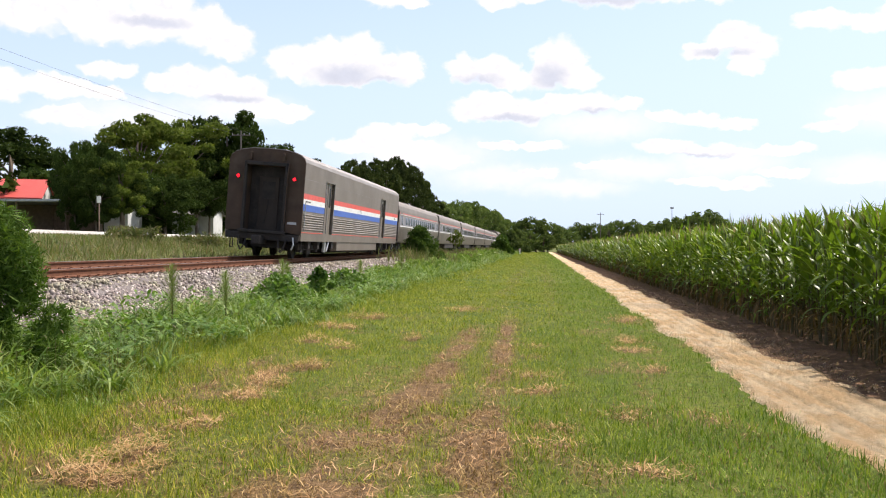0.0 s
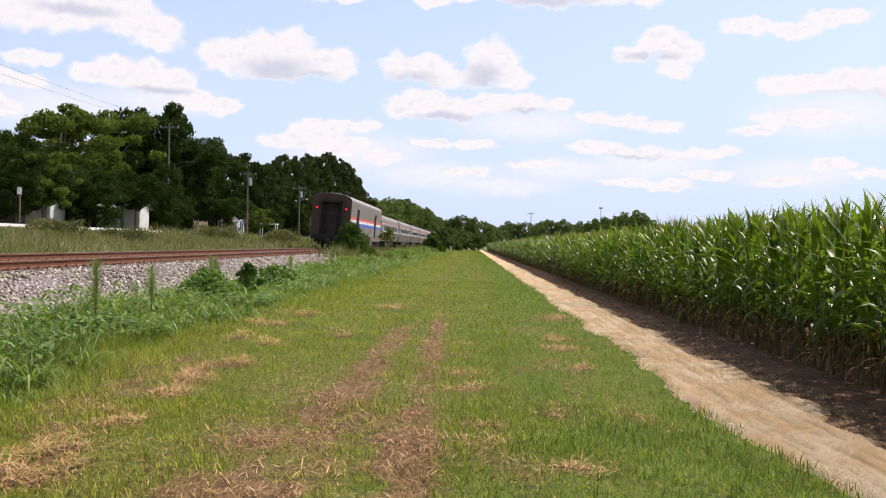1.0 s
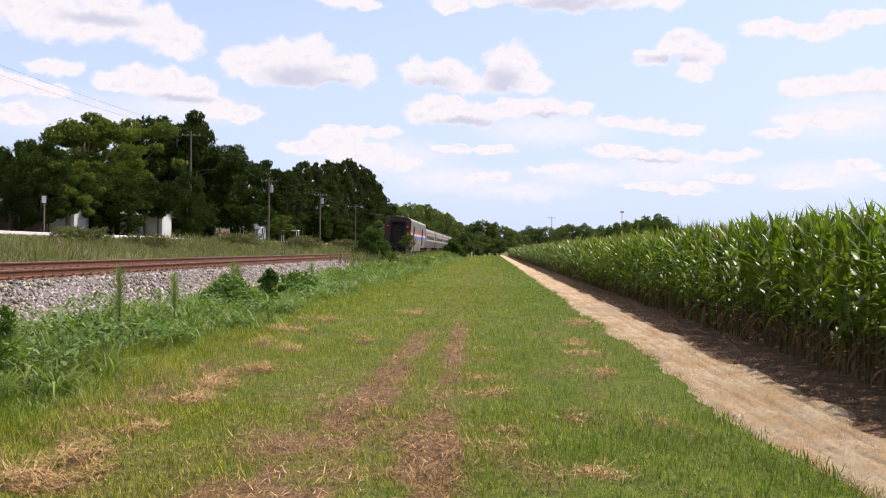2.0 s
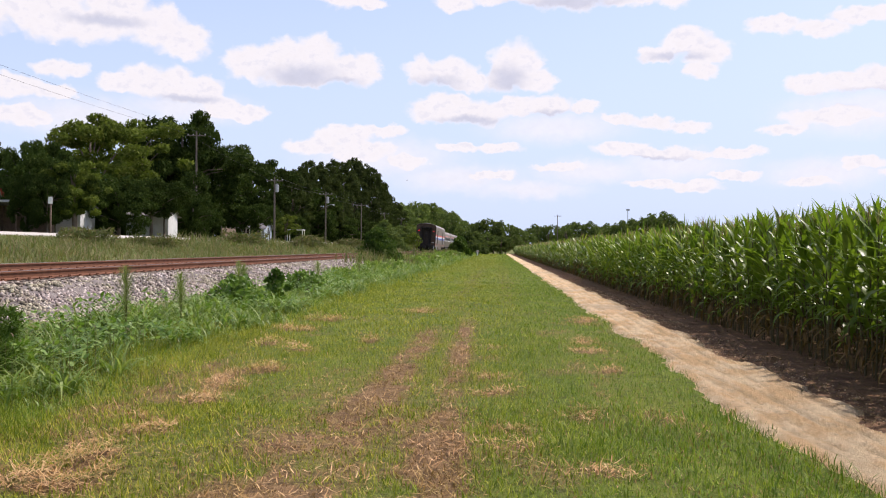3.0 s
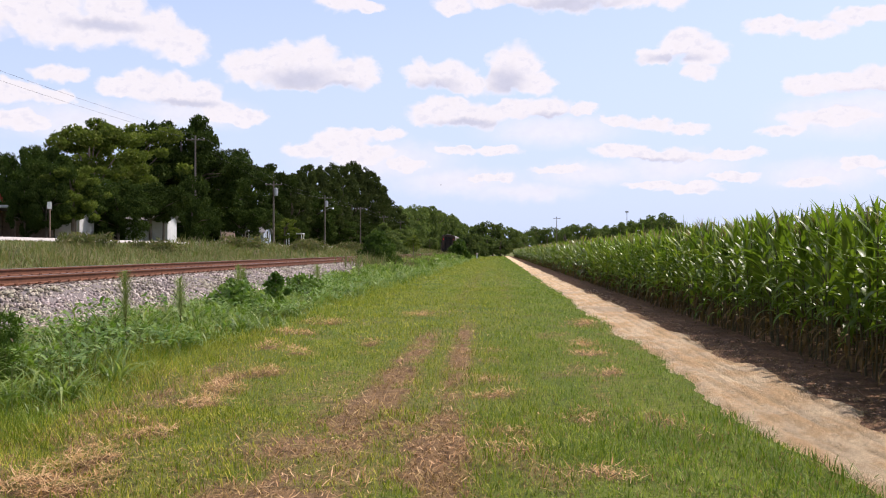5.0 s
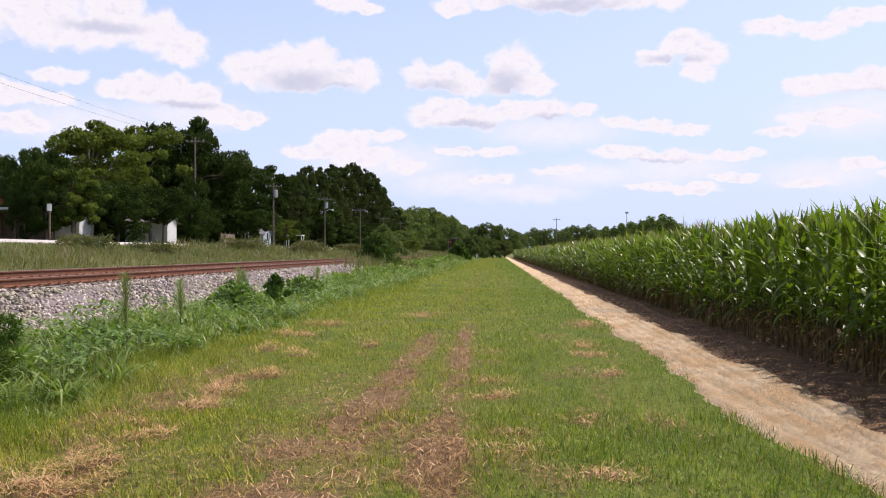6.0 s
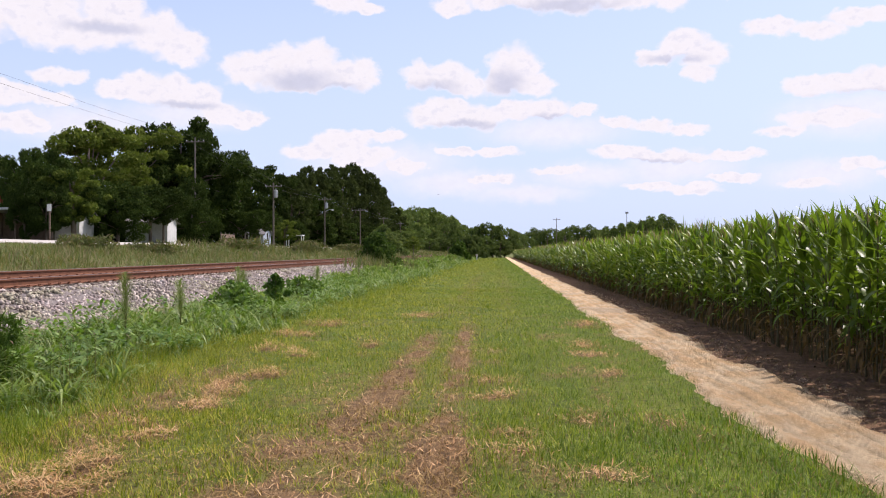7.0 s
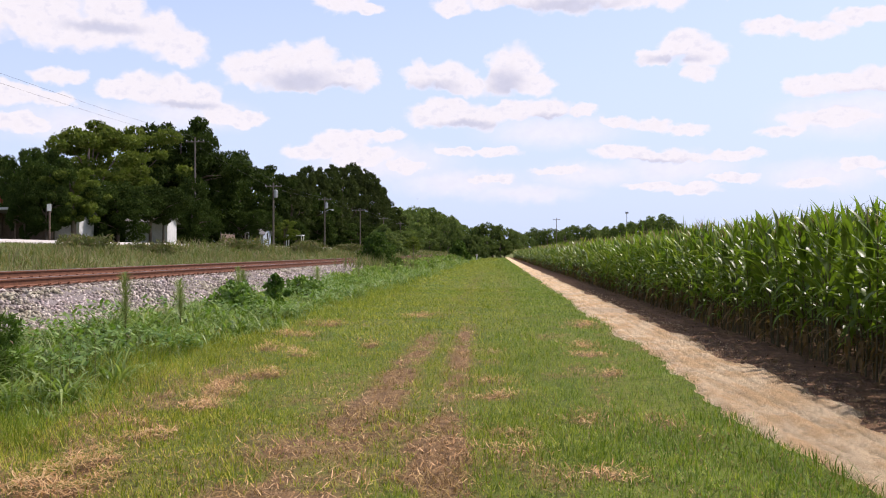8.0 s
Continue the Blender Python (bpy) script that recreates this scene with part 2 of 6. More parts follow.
def ground_material():
    """Turf with dead streaks and thatch on the verge, bare brown soil under the corn, rough ground elsewhere; by place."""
    m, nodes, links, p = node_mat("verge_ground")
    tc = nodes.new("ShaderNodeTexCoord")
    sp = nodes.new("ShaderNodeSeparateXYZ")
    links.new(tc.outputs["Object"], sp.inputs[0])
    wob = nodes.new("ShaderNodeTexNoise")
    wob.inputs["Scale"].default_value, wob.inputs["Detail"].default_value = 1.3, 4
    links.new(tc.outputs["Object"], wob.inputs[0])

    def math2(op, a, b=0.0, c=0.0):
        n = nodes.new("ShaderNodeMath")
        n.operation = op
        for s, v in zip(n.inputs, (a, b, c)):
            if isinstance(v, bpy.types.NodeSocket):
                links.new(v, s)
            else:
                s.default_value = v
        return n.outputs[0]

    def step(x, lo, hi):
        n = nodes.new("ShaderNodeMapRange")
        n.interpolation_type = "SMOOTHSTEP"
        links.new(x, n.inputs[0])
        n.inputs[1].default_value, n.inputs[2].default_value = lo, hi
        return n.outputs[0]

    x = math2("ADD", sp.outputs[0], math2("MULTIPLY_ADD", wob.outputs["Fac"], 1.2, -0.6))
    turf = mix_rgb(nodes, links, noise_fac(nodes, links, 0.9, 6, (1, 0.35, 1)), (0.095, 0.135, 0.02), (0.145, 0.165, 0.03))
    turf = mix_rgb(nodes, links, noise_fac(nodes, links, 9.0, 6, None, 0.45, 0.70), turf, (0.055, 0.065, 0.018))
    dead = mix_rgb(nodes, links, noise_fac(nodes, links, 9.0, 5), (0.22, 0.138, 0.07), (0.12, 0.076, 0.04))
    patches = noise_fac(nodes, links, 1.15, 6, (1.0, 0.3, 1), 0.53, 0.66)
    turf = mix_rgb(nodes, links, math2("MULTIPLY", patches, 0.18), turf, dead)
    burnt = nodes.new("ShaderNodeAttribute")
    burnt.attribute_name = "scorched"
    turf = mix_rgb(nodes, links, math2("MINIMUM", math2("MULTIPLY", burnt.outputs["Fac"], 1.3), 1.0), turf, dead)
    soil = mix_rgb(nodes, links, noise_fac(nodes, links, 3.0, 6), (0.20, 0.115, 0.065), (0.11, 0.066, 0.042))
    soil = mix_rgb(nodes, links, noise_fac(nodes, links, 16.0, 4, None, 0.55, 0.7), soil, (0.27, 0.17, 0.09))
    wild = mix_rgb(nodes, links, noise_fac(nodes, links, 0.35, 6), (0.085, 0.12, 0.03), (0.16, 0.15, 0.06))
    col = mix_rgb(nodes, links, step(x, 2.6, 3.0), turf, soil)
    col = mix_rgb(nodes, links, step(x, -4.6, -5.4), col, wild)
    col = mix_rgb(nodes, links, step(sp.outputs[1], 285.0, 300.0), col, wild)
    links.new(col, p.inputs["Base Color"])
    p.inputs["Roughness"].default_value, p.inputs["Specular IOR Level"].default_value = 0.95, 0.1
    bump(nodes, links, p, noise_fac(nodes, links, 24.0, 5, None, 0.2, 0.8), 0.8, 0.03)
    return m


def turf_blades():
    """Mown grass: from blade to blade, and in drifts of yellower and deeper green along the verge."""
    m = foliage("mown_grass", (0.092, 0.15, 0.014), (0.205, 0.275, 0.03), (0.43, 0.44, 0.095), 0.6, 0.34, 0.22)
    nodes, links = m.node_tree.nodes, m.node_tree.links
    p = nodes["Principled BSDF"]
    old = p.inputs["Base Color"].links[0].from_socket
    tc, sp, side = nodes.new("ShaderNodeTexCoord"), nodes.new("ShaderNodeSeparateXYZ"), nodes.new("ShaderNodeMapRange")
    links.new(tc.outputs["Object"], sp.inputs[0])
    links.new(sp.outputs[0], side.inputs[0])
    side.inputs[1].default_value, side.inputs[2].default_value, side.inputs[3].default_value, side.inputs[4].default_value = 1.3, -0.8, 0.15, 1.0
    yellower = nodes.new("ShaderNodeMath")          # the strip along the track stays greener
    yellower.operation = "MULTIPLY"
    links.new(side.outputs[0], yellower.inputs[0])
    links.new(noise_fac(nodes, links, 0.55, 5, (1.0, 0.22, 1.0), 0.24, 0.54), yellower.inputs[1])
    col = mix_rgb(nodes, links, yellower.outputs[0], mix_rgb(nodes, links, 1.0, old, (0.72, 1.0, 0.85), "MULTIPLY"), mix_rgb(nodes, links, 1.0, old, (1.66, 1.30, 0.8), "MULTIPLY"))
    links.new(col, p.inputs["Base Color"])
    return m


def dirt_material():
    """Packed sand: pale orange along the crown, greyer and darker in the wheel lines, drawn out along the track, with pebbly grain."""
    m, nodes, links, p = node_mat("packed_sandy_dirt")

    def fade(fac, share):
        n = nodes.new("ShaderNodeMath")
        n.operation = "MULTIPLY"
        links.new(fac, n.inputs[0])
        n.inputs[1].default_value = share
        return n.outputs[0]

    col = mix_rgb(nodes, links, noise_fac(nodes, links, 1.3, 6, (1.8, 0.7, 1), 0.40, 0.60), (0.92, 0.73, 0.48), (0.80, 0.55, 0.30))
    wheels = nodes.new("ShaderNodeAttribute")
    wheels.attribute_name = "wheel_lines"
    broken = nodes.new("ShaderNodeMath")
    broken.operation = "MULTIPLY"
    links.new(wheels.outputs["Fac"], broken.inputs[0])
    links.new(noise_fac(nodes, links, 2.2, 6, (3.0, 0.5, 1), 0.30, 0.62), broken.inputs[1])
    col = mix_rgb(nodes, links, fade(broken.outputs[0], 0.75), col, (0.33, 0.235, 0.155))
    col = mix_rgb(nodes, links, fade(noise_fac(nodes, links, 7.0, 6, (1.6, 0.7, 1), 0.55, 0.68), 0.45), col, (0.40, 0.29, 0.19))
    col = mix_rgb(nodes, links, fade(noise_fac(nodes, links, 0.22, 3, None, 0.52, 0.64), 0.55), col, (0.56, 0.44, 0.32))
    grain = noise_fac(nodes, links, 30.0, 6, None, 0.3, 0.7, 0.75)
    col = mix_rgb(nodes, links, grain, mix_rgb(nodes, links, 1.0, col, (0.86, 0.84, 0.82), "MULTIPLY"), col)
    links.new(col, p.inputs["Base Color"])
    p.inputs["Roughness"].default_value, p.inputs["Specular IOR Level"].default_value = 0.97, 0.08
    bump(nodes, links, p, grain, 1.0, 0.04)
    return m


GROUND = ground_material()
DIRT = dirt_material()
BALLAST = surface("crushed_stone_bed", (0.22, 0.19, 0.178), (0.14, 0.12, 0.112), 3.0, 0.95, fine=22, depth=0.03, spec=0.15)
STONE = foliage("crushed_granite", (0.20, 0.158, 0.145), (0.375, 0.31, 0.285), (0.61, 0.53, 0.49), 0.9, 0.0, 0.2)
RUST = surface("rusty_rail_steel", (0.20, 0.085, 0.045), (0.13, 0.055, 0.032), 5.0, 0.85, 0.2, depth=0.002)
RAILTOP = surface("worn_rail_head", (0.30, 0.26, 0.25), (0.22, 0.17, 0.15), 4.0, 0.38, 0.8)
SLEEPER = surface("weathered_sleeper_wood", (0.10, 0.075, 0.06), (0.17, 0.13, 0.10), 3.0, 0.9, stretch=(0.3, 4, 4))
CONCRETE = surface("pale_road_concrete", (0.52, 0.48, 0.43), (0.42, 0.39, 0.35), 0.8, 0.9)
CORN = foliage("corn_leaf", (0.072, 0.125, 0.012), (0.12, 0.185, 0.018), (0.25, 0.30, 0.045), 0.42, 0.42, 0.4)
CORN_DRY = foliage("dry_corn_leaf", (0.10, 0.06, 0.028), (0.21, 0.13, 0.062), (0.075, 0.06, 0.024), 0.8, 0.25, 0.15)
STALK = surface("corn_stalk", (0.075, 0.06, 0.026), (0.115, 0.095, 0.04), 6.0, 0.7, stretch=(1, 1, 0.3))
TASSEL = foliage("corn_tassel", (0.26, 0.165, 0.125), (0.33, 0.23, 0.16), (0.22, 0.20, 0.09), 0.8, 0.25)
GRASS = turf_blades()
STUBBLE = foliage("dead_stubble", (0.17, 0.098, 0.045), (0.315, 0.19, 0.09), (0.52, 0.355, 0.185), 0.85, 0.15, 0.15)
THATCH = foliage("dead_grass", (0.42, 0.225, 0.11), (0.62, 0.37, 0.19), (0.80, 0.55, 0.33), 0.8, 0.2, 0.15)
WEED = foliage("tall_weed_grass", (0.115, 0.19, 0.029), (0.185, 0.275, 0.047), (0.35, 0.41, 0.145), 0.5, 0.38, 0.34)
TUFT = foliage("arching_grass", (0.09, 0.155, 0.02), (0.155, 0.23, 0.036), (0.31, 0.37, 0.12), 0.42, 0.34, 0.42)
SEDGE = foliage("rough_grass", (0.10, 0.125, 0.045), (0.15, 0.155, 0.07), (0.23, 0.175, 0.12), 0.8, 0.3, 0.12)
LEAF_DARK = foliage("dark_weed_leaf", (0.05, 0.105, 0.016), (0.085, 0.155, 0.024), (0.14, 0.22, 0.04), 0.5, 0.3, 0.25)
WEEDLEAF = foliage("weed_leaf", (0.07, 0.135, 0.022), (0.12, 0.20, 0.036), (0.22, 0.30, 0.09), 0.5, 0.34, 0.3)
PLUME = foliage("pale_feathery_weed", (0.15, 0.20, 0.07), (0.22, 0.27, 0.11), (0.32, 0.34, 0.17), 0.7, 0.35, 0.1)
OAK = foliage("oak_leaf", (0.027, 0.046, 0.011), (0.042, 0.066, 0.016), (0.075, 0.10, 0.026), 0.9, 0.17, 0.05)
PECAN = foliage("yellowish_leaf", (0.085, 0.115, 0.022), (0.125, 0.16, 0.034), (0.19, 0.215, 0.055), 0.85, 0.3, 0.06)
PINE = foliage("pine_needle", (0.042, 0.058, 0.02), (0.06, 0.078, 0.027), (0.088, 0.105, 0.037), 0.9, 0.2, 0.05)
FARLEAF = foliage("far_wood_leaf", (0.085, 0.12, 0.045), (0.118, 0.156, 0.056), (0.16, 0.19, 0.072), 0.9, 0.32, 0.05)
CEDAR = foliage("cedar_needle", (0.045, 0.085, 0.015), (0.07, 0.122, 0.02), (0.12, 0.18, 0.034), 0.7, 0.28, 0.15)
BARK = surface("tree_bark", (0.13, 0.10, 0.075), (0.20, 0.16, 0.125), 5.0, 0.95, stretch=(1, 1, 0.25), depth=0.02)
POLE = surface("weathered_pole_wood", (0.14, 0.115, 0.095), (0.20, 0.17, 0.145), 4.0, 0.9, stretch=(1, 1, 0.1))
STEEL = surface("dull_stainless_steel", (0.215, 0.18, 0.15), (0.262, 0.225, 0.19), 0.7, 0.5, 0.4, fine=40, depth=0.0006, grime=(0.155, 0.13, 0.112), spec=0.4)
ROOFSTEEL = surface("dusty_roof_steel", (0.34, 0.315, 0.30), (0.27, 0.25, 0.238), 0.8, 0.6, 0.4, depth=0.0006)
ENDPAINT = surface("sooty_end_plate", (0.086, 0.056, 0.040), (0.054, 0.037, 0.028), 1.2, 0.75, 0.2, depth=0.001, grime=(0.10, 0.075, 0.06))
ENDDOOR = surface("sooty_grey_door", (0.050, 0.040, 0.034), (0.034, 0.028, 0.025), 1.5, 0.75, 0.2, depth=0.001)
BLACK = surface("black_underframe", (0.022, 0.020, 0.020), (0.045, 0.038, 0.034), 2.0, 0.8, depth=0.002)
RED = plain("red_stripe", (0.72, 0.10, 0.075), 0.45)
WHITE = plain("white_stripe", (0.80, 0.80, 0.78), 0.45)
BLUE = plain("blue_stripe", (0.06, 0.14, 0.50), 0.45)
GLASS = plain("dark_window_glass", (0.020, 0.021, 0.024), 0.18)
REDLAMP = plain("red_marker_lens", (1.0, 0.008, 0.02), 0.3, emit=1.7)
WALLWHITE = surface("white_siding", (0.60, 0.60, 0.585), (0.48, 0.48, 0.465), 1.2, 0.7)
WALLBLUE = surface("blue_grey_siding", (0.36, 0.42, 0.50), (0.30, 0.35, 0.42), 1.2, 0.7)
ROOFRED = surface("red_metal_roof", (0.62, 0.10, 0.08), (0.52, 0.085, 0.07), 1.0, 0.55)
ROOFGREY = surface("grey_shingle_roof", (0.16, 0.15, 0.15), (0.22, 0.21, 0.20), 2.0, 0.9)
FENCEWOOD = surface("brown_fence_wood", (0.16, 0.11, 0.085), (0.22, 0.155, 0.12), 3.0, 0.9)
GREYMETAL = surface("galvanised_metal", (0.42, 0.43, 0.44), (0.52, 0.53, 0.54), 3.0, 0.45, 0.6)
WIRE = plain("black_wire", (0.03, 0.03, 0.03), 0.6)
POSTWHITE = plain("white_paint", (0.78, 0.78, 0.75), 0.6)
BIRD = plain("dark_feathers", (0.03, 0.03, 0.035), 0.7)

# ---- mesh helpers ----
class Geo:
    """Gathers vertices and faces of one mesh."""

    def __init__(self):
        self.v, self.f = [], []

    def add(self, verts, faces):
        n = len(self.v)
        self.v += [tuple(p) for p in verts]
        self.f += [tuple(i + n for i in face) for face in faces]
        return self

    def box(self, x0, y0, z0, x1, y1, z1, c=0.0):
        """A box, with its upright and level edges chamfered by c."""
        if c <= 0:
            p = [(x, y, z) for z in (z0, z1) for y in (y0, y1) for x in (x0, x1)]
            return self.add(p, [(0, 2, 3, 1), (4, 5, 7, 6), (0, 1, 5, 4), (2, 6, 7, 3), (0, 4, 6, 2), (1, 3, 7, 5)])
        ring = lambda a, z: [(x0 + a + c, y0 + a, z), (x1 - a - c, y0 + a, z), (x1 - a, y0 + a + c, z), (x1 - a, y1 - a - c, z),
                             (x1 - a - c, y1 - a, z), (x0 + a + c, y1 - a, z), (x0 + a, y1 - a - c, z), (x0 + a, y0 + a + c, z)]
        rings = [ring(c * 0.6, z0), ring(0, z0 + c), ring(0, z1 - c), ring(c * 0.6, z1)]
        return self.loft(rings, True)

    def loft(self, rings, caps=False):
        n = len(rings[0])
        faces = [(k * n + i, k * n + (i + 1) % n, (k + 1) * n + (i + 1) % n, (k + 1) * n + i) for k in range(len(rings) - 1) for i in range(n)]
        if caps:
            faces += [tuple(reversed(range(n))), tuple(range((len(rings) - 1) * n, len(rings) * n))]
        return self.add([p for r in rings for p in r], faces)

    def tube(self, path, radii, sides=8, caps=True):
        """A round bar along a path."""
        path = [Vector(p) for p in path]
        rings = []
        for i, p in enumerate(path):
            d = (path[min(i + 1, len(path) - 1)] - path[max(i - 1, 0)]).normalized()
            u = d.cross(Vector((0, 0, 1)) if abs(d.z) < 0.9 else Vector((1, 0, 0))).normalized()
            w = d.cross(u)
            r = radii[i] if isinstance(radii, (list, tuple)) else radii
            rings.append([p + r * (math.cos(a) * u + math.sin(a) * w) for a in (2 * math.pi * k / sides for k in range(sides))])
        return self.loft(rings, caps)

    def mesh(self, name, mat, smooth=False):
        me = bpy.data.meshes.new(name)
        me.from_pydata(self.v, [], self.f)
        mats = mat if isinstance(mat, (list, tuple)) else [mat]
        for m in mats:
            me.materials.append(m)
        if smooth:
            me.polygons.foreach_set("use_smooth", [True] * len(me.polygons))
        me.update()
        return me


def part(name, geo, mat, parent, label="", smooth=False, at=None):
    ob = new(name, geo if isinstance(geo, bpy.types.Mesh) else geo.mesh(name, mat, smooth))
    ob.parent = parent
    if at is not None:
        ob.matrix_basis = at
    return tagged(ob, label) if label else ob


def thing(name, label, category, geo=None, mat=None, at=None, group="", kind="", smooth=False):
    ob = new(name, geo.mesh(name, mat, smooth) if geo else None)
    if at is not None:
        ob.matrix_basis = at
    return tagged(ob, label, category, group, kind)


def np_mesh(name, verts, quads, mat, smooth=False):
    """A mesh from arrays: verts (n, 3), quads (m, 4) or (m, 3)."""
    me = bpy.data.meshes.new(name)
    k = quads.shape[1]
    me.vertices.add(len(verts))
    me.vertices.foreach_set("co", np.ascontiguousarray(verts, np.float32).ravel())
    me.loops.add(quads.size)
    me.loops.foreach_set("vertex_index", np.ascontiguousarray(quads, np.int32).ravel())
    me.polygons.add(len(quads))
    me.polygons.foreach_set("loop_start", np.arange(0, quads.size, k, dtype=np.int32))
    me.update(calc_edges=True)
    me.materials.append(mat)
    if smooth:
        me.polygons.foreach_set("use_smooth", np.ones(len(quads), bool))
    return me


# ---- lie of the land ----
PROFILE_X = [-3000, -200, -60, -34, -27.6, -23.7, -14.2, -13.2, -7.0, -6.2, -4.8, 3000]
PROFILE_Z = [3.6, 3.4, 2.7, 2.45, 2.30, 2.05, 0.95, 0.55, 0.30, 0.16, 0.0, 0.0]


def land(x):
    return np.interp(x, PROFILE_X, PROFILE_Z)


def lumps(x, y):
    return 0.018 * np.sin(x * 1.9 + 0.6 * np.sin(y * 0.7)) * np.sin(y * 1.3 + x) + 0.012 * np.sin(x * 4.7 + y * 2.9)


LATTICE = np.random.default_rng(12).random((256, 256))


def drift(x, y, seed):
    """Smooth random values from 0 to 1 on a lattice one unit wide."""
    x, y = np.asarray(x, float) + 17.3 * seed, np.asarray(y, float) + 9.1 * seed
    i, j = np.floor(x).astype(int), np.floor(y).astype(int)
    u, v = x - i, y - j
    u, v = u * u * (3 - 2 * u), v * v * (3 - 2 * v)
    g = lambda a, b: LATTICE[a % 256, b % 256]
    return (g(i, j) * (1 - u) + g(i + 1, j) * u) * (1 - v) + (g(i, j + 1) * (1 - u) + g(i + 1, j + 1) * u) * v


def clump(x, y, f=1.0, s=0.0):
    """Uneven patches of growth, from 0 to 1."""
    a, b = 0.8 * x + 0.6 * y, 0.8 * y - 0.6 * x
    n = 0.62 * drift(0.45 * f * a, 0.45 * f * b, s) + 0.38 * drift(1.05 * f * b, 1.05 * f * a, s + 3.7)
    return np.clip(0.5 + 1.55 * (n - 0.5), 0, 1)


def hay_spots(x, y):
    """Small heaps of dry clippings left by the mower."""
    d = 0
    for cx, cy, rx, ry in ((-0.01, 11.6, 0.22, 0.25), (-0.02, 10.5, 0.30, 0.18), (1.46, 16.5, 0.20, 0.6), (1.42, 14.8, 0.28, 0.3), (0.81, 9.2, 0.16, 0.3), (0.12, 8.4, 0.2, 0.2), (0.14, 7.7, 0.2, 0.2), (-0.08, 15.3, 0.16, 0.14), (1.5, 12.6, 0.16, 0.3), (1.9, 21.0, 0.3, 0.8), (-1.9, 24.0, 0.4, 0.9), (0.75, 6.9, 0.18, 0.18)):
        d = d + np.exp(-((x - cx) / rx) ** 2 - ((y - cy) / ry) ** 2)
    return 0.9 * d * np.clip(clump(x, y, 11.0, 0.7) * 2.2 - 0.35, 0, 1)


def hay_row(x, y):
    """The broken row of raked, straw-coloured hay beside the weeds, in ragged heaps."""
    d = 0
    for cx, cy, rx, ry in ((-2.98, 6.3, 0.26, 0.35), (-3.05, 7.1, 0.22, 0.4), (-3.0, 7.9, 0.20, 0.3), (-3.02, 9.7, 0.22, 0.4), (-3.14, 10.7, 0.24, 0.4), (-2.97, 12.1, 0.22, 0.3), (-3.35, 11.6, 0.12, 0.3), (-2.97, 14.5, 0.25, 0.2), (-3.64, 15.3, 0.28, 0.3), (-3.95, 18.2, 0.4, 0.4), (-3.8, 20.8, 0.4, 0.5), (-3.3, 8.7, 0.12, 0.2), (-2.2, 16.2, 0.2, 0.3)):
        d = d + np.exp(-((x - cx) / rx) ** 2 - ((y - cy) / ry) ** 2)
    return np.clip(2.0 * d * np.clip(1.9 * clump(x, y, 8.0, 1.0) - 0.18, 0, 1) - 0.14, 0, 1)


def dead_share(x, y):
    """How much of the turf is dead at a place: two wheel streaks, raked hay, and scattered scorched spots."""
    g = lambda v, m, s: np.exp(-((v - m) / s) ** 2)
    c = clump(x, y, 4.3, 0.4) * 0.6 + clump(x, y, 9.1, 2.0) * 0.4
    fade = np.clip((y - 4.5) / 1.0, 0, 1) * np.clip((24 - y) / 8, 0, 1)
    far = np.clip((120 - y) / 60, 0, 1) * np.clip((y - 22) / 10, 0, 1)
    d = 1.3 * g(x, -1.25, 0.21) * np.clip((y - 8) / 2, 0, 1) * np.clip((20 - y) / 4, 0, 1) * np.clip(c * 2.4 - 0.30, 0, 1)
    d += 1.2 * g(x, -0.45 - 0.016 * (y - 8), 0.17) * fade * np.clip(c * 2.4 - 0.35, 0, 1) * (1 - 0.5 * g(y, 10.8, 1.0))
    d += 0.70 * g(x, -1.40, 0.6) * g(y, 7.0, 2.8) * np.clip(c * 2.4 - 0.35, 0, 1)
    d += 0.30 * np.clip((1.2 - np.abs(x + 1.6)) / 0.8, 0, 1) * np.clip((15 - y) / 7, 0, 1) * np.clip(c * 2.2 - 0.4, 0, 1)
    d += 1.0 * g(x, -0.44, 0.26) * g(y, 7.1, 1.0) * np.clip(c * 2.6 - 0.4, 0, 1)
    d += 0.6 * g(x, -3.6, 0.8) * np.clip((y - 5) / 1, 0, 1) * np.clip((16 - y) / 5, 0, 1) * np.clip(c * 2.6 - 0.9, 0, 1)
    d += 0.35 * (g(x, -1.2, 0.3) + g(x, 0.3, 0.3)) * far * c
    d += 0.55 * np.clip(clump(x * 1.6, y * 0.8, 2.6, 5.0) * 2.6 - 1.85, 0, 1) * np.clip((30 - y) / 12, 0, 1)
    return np.clip(d + hay_spots(x, y) + 0.9 * hay_row(x, y), 0, 0.95)


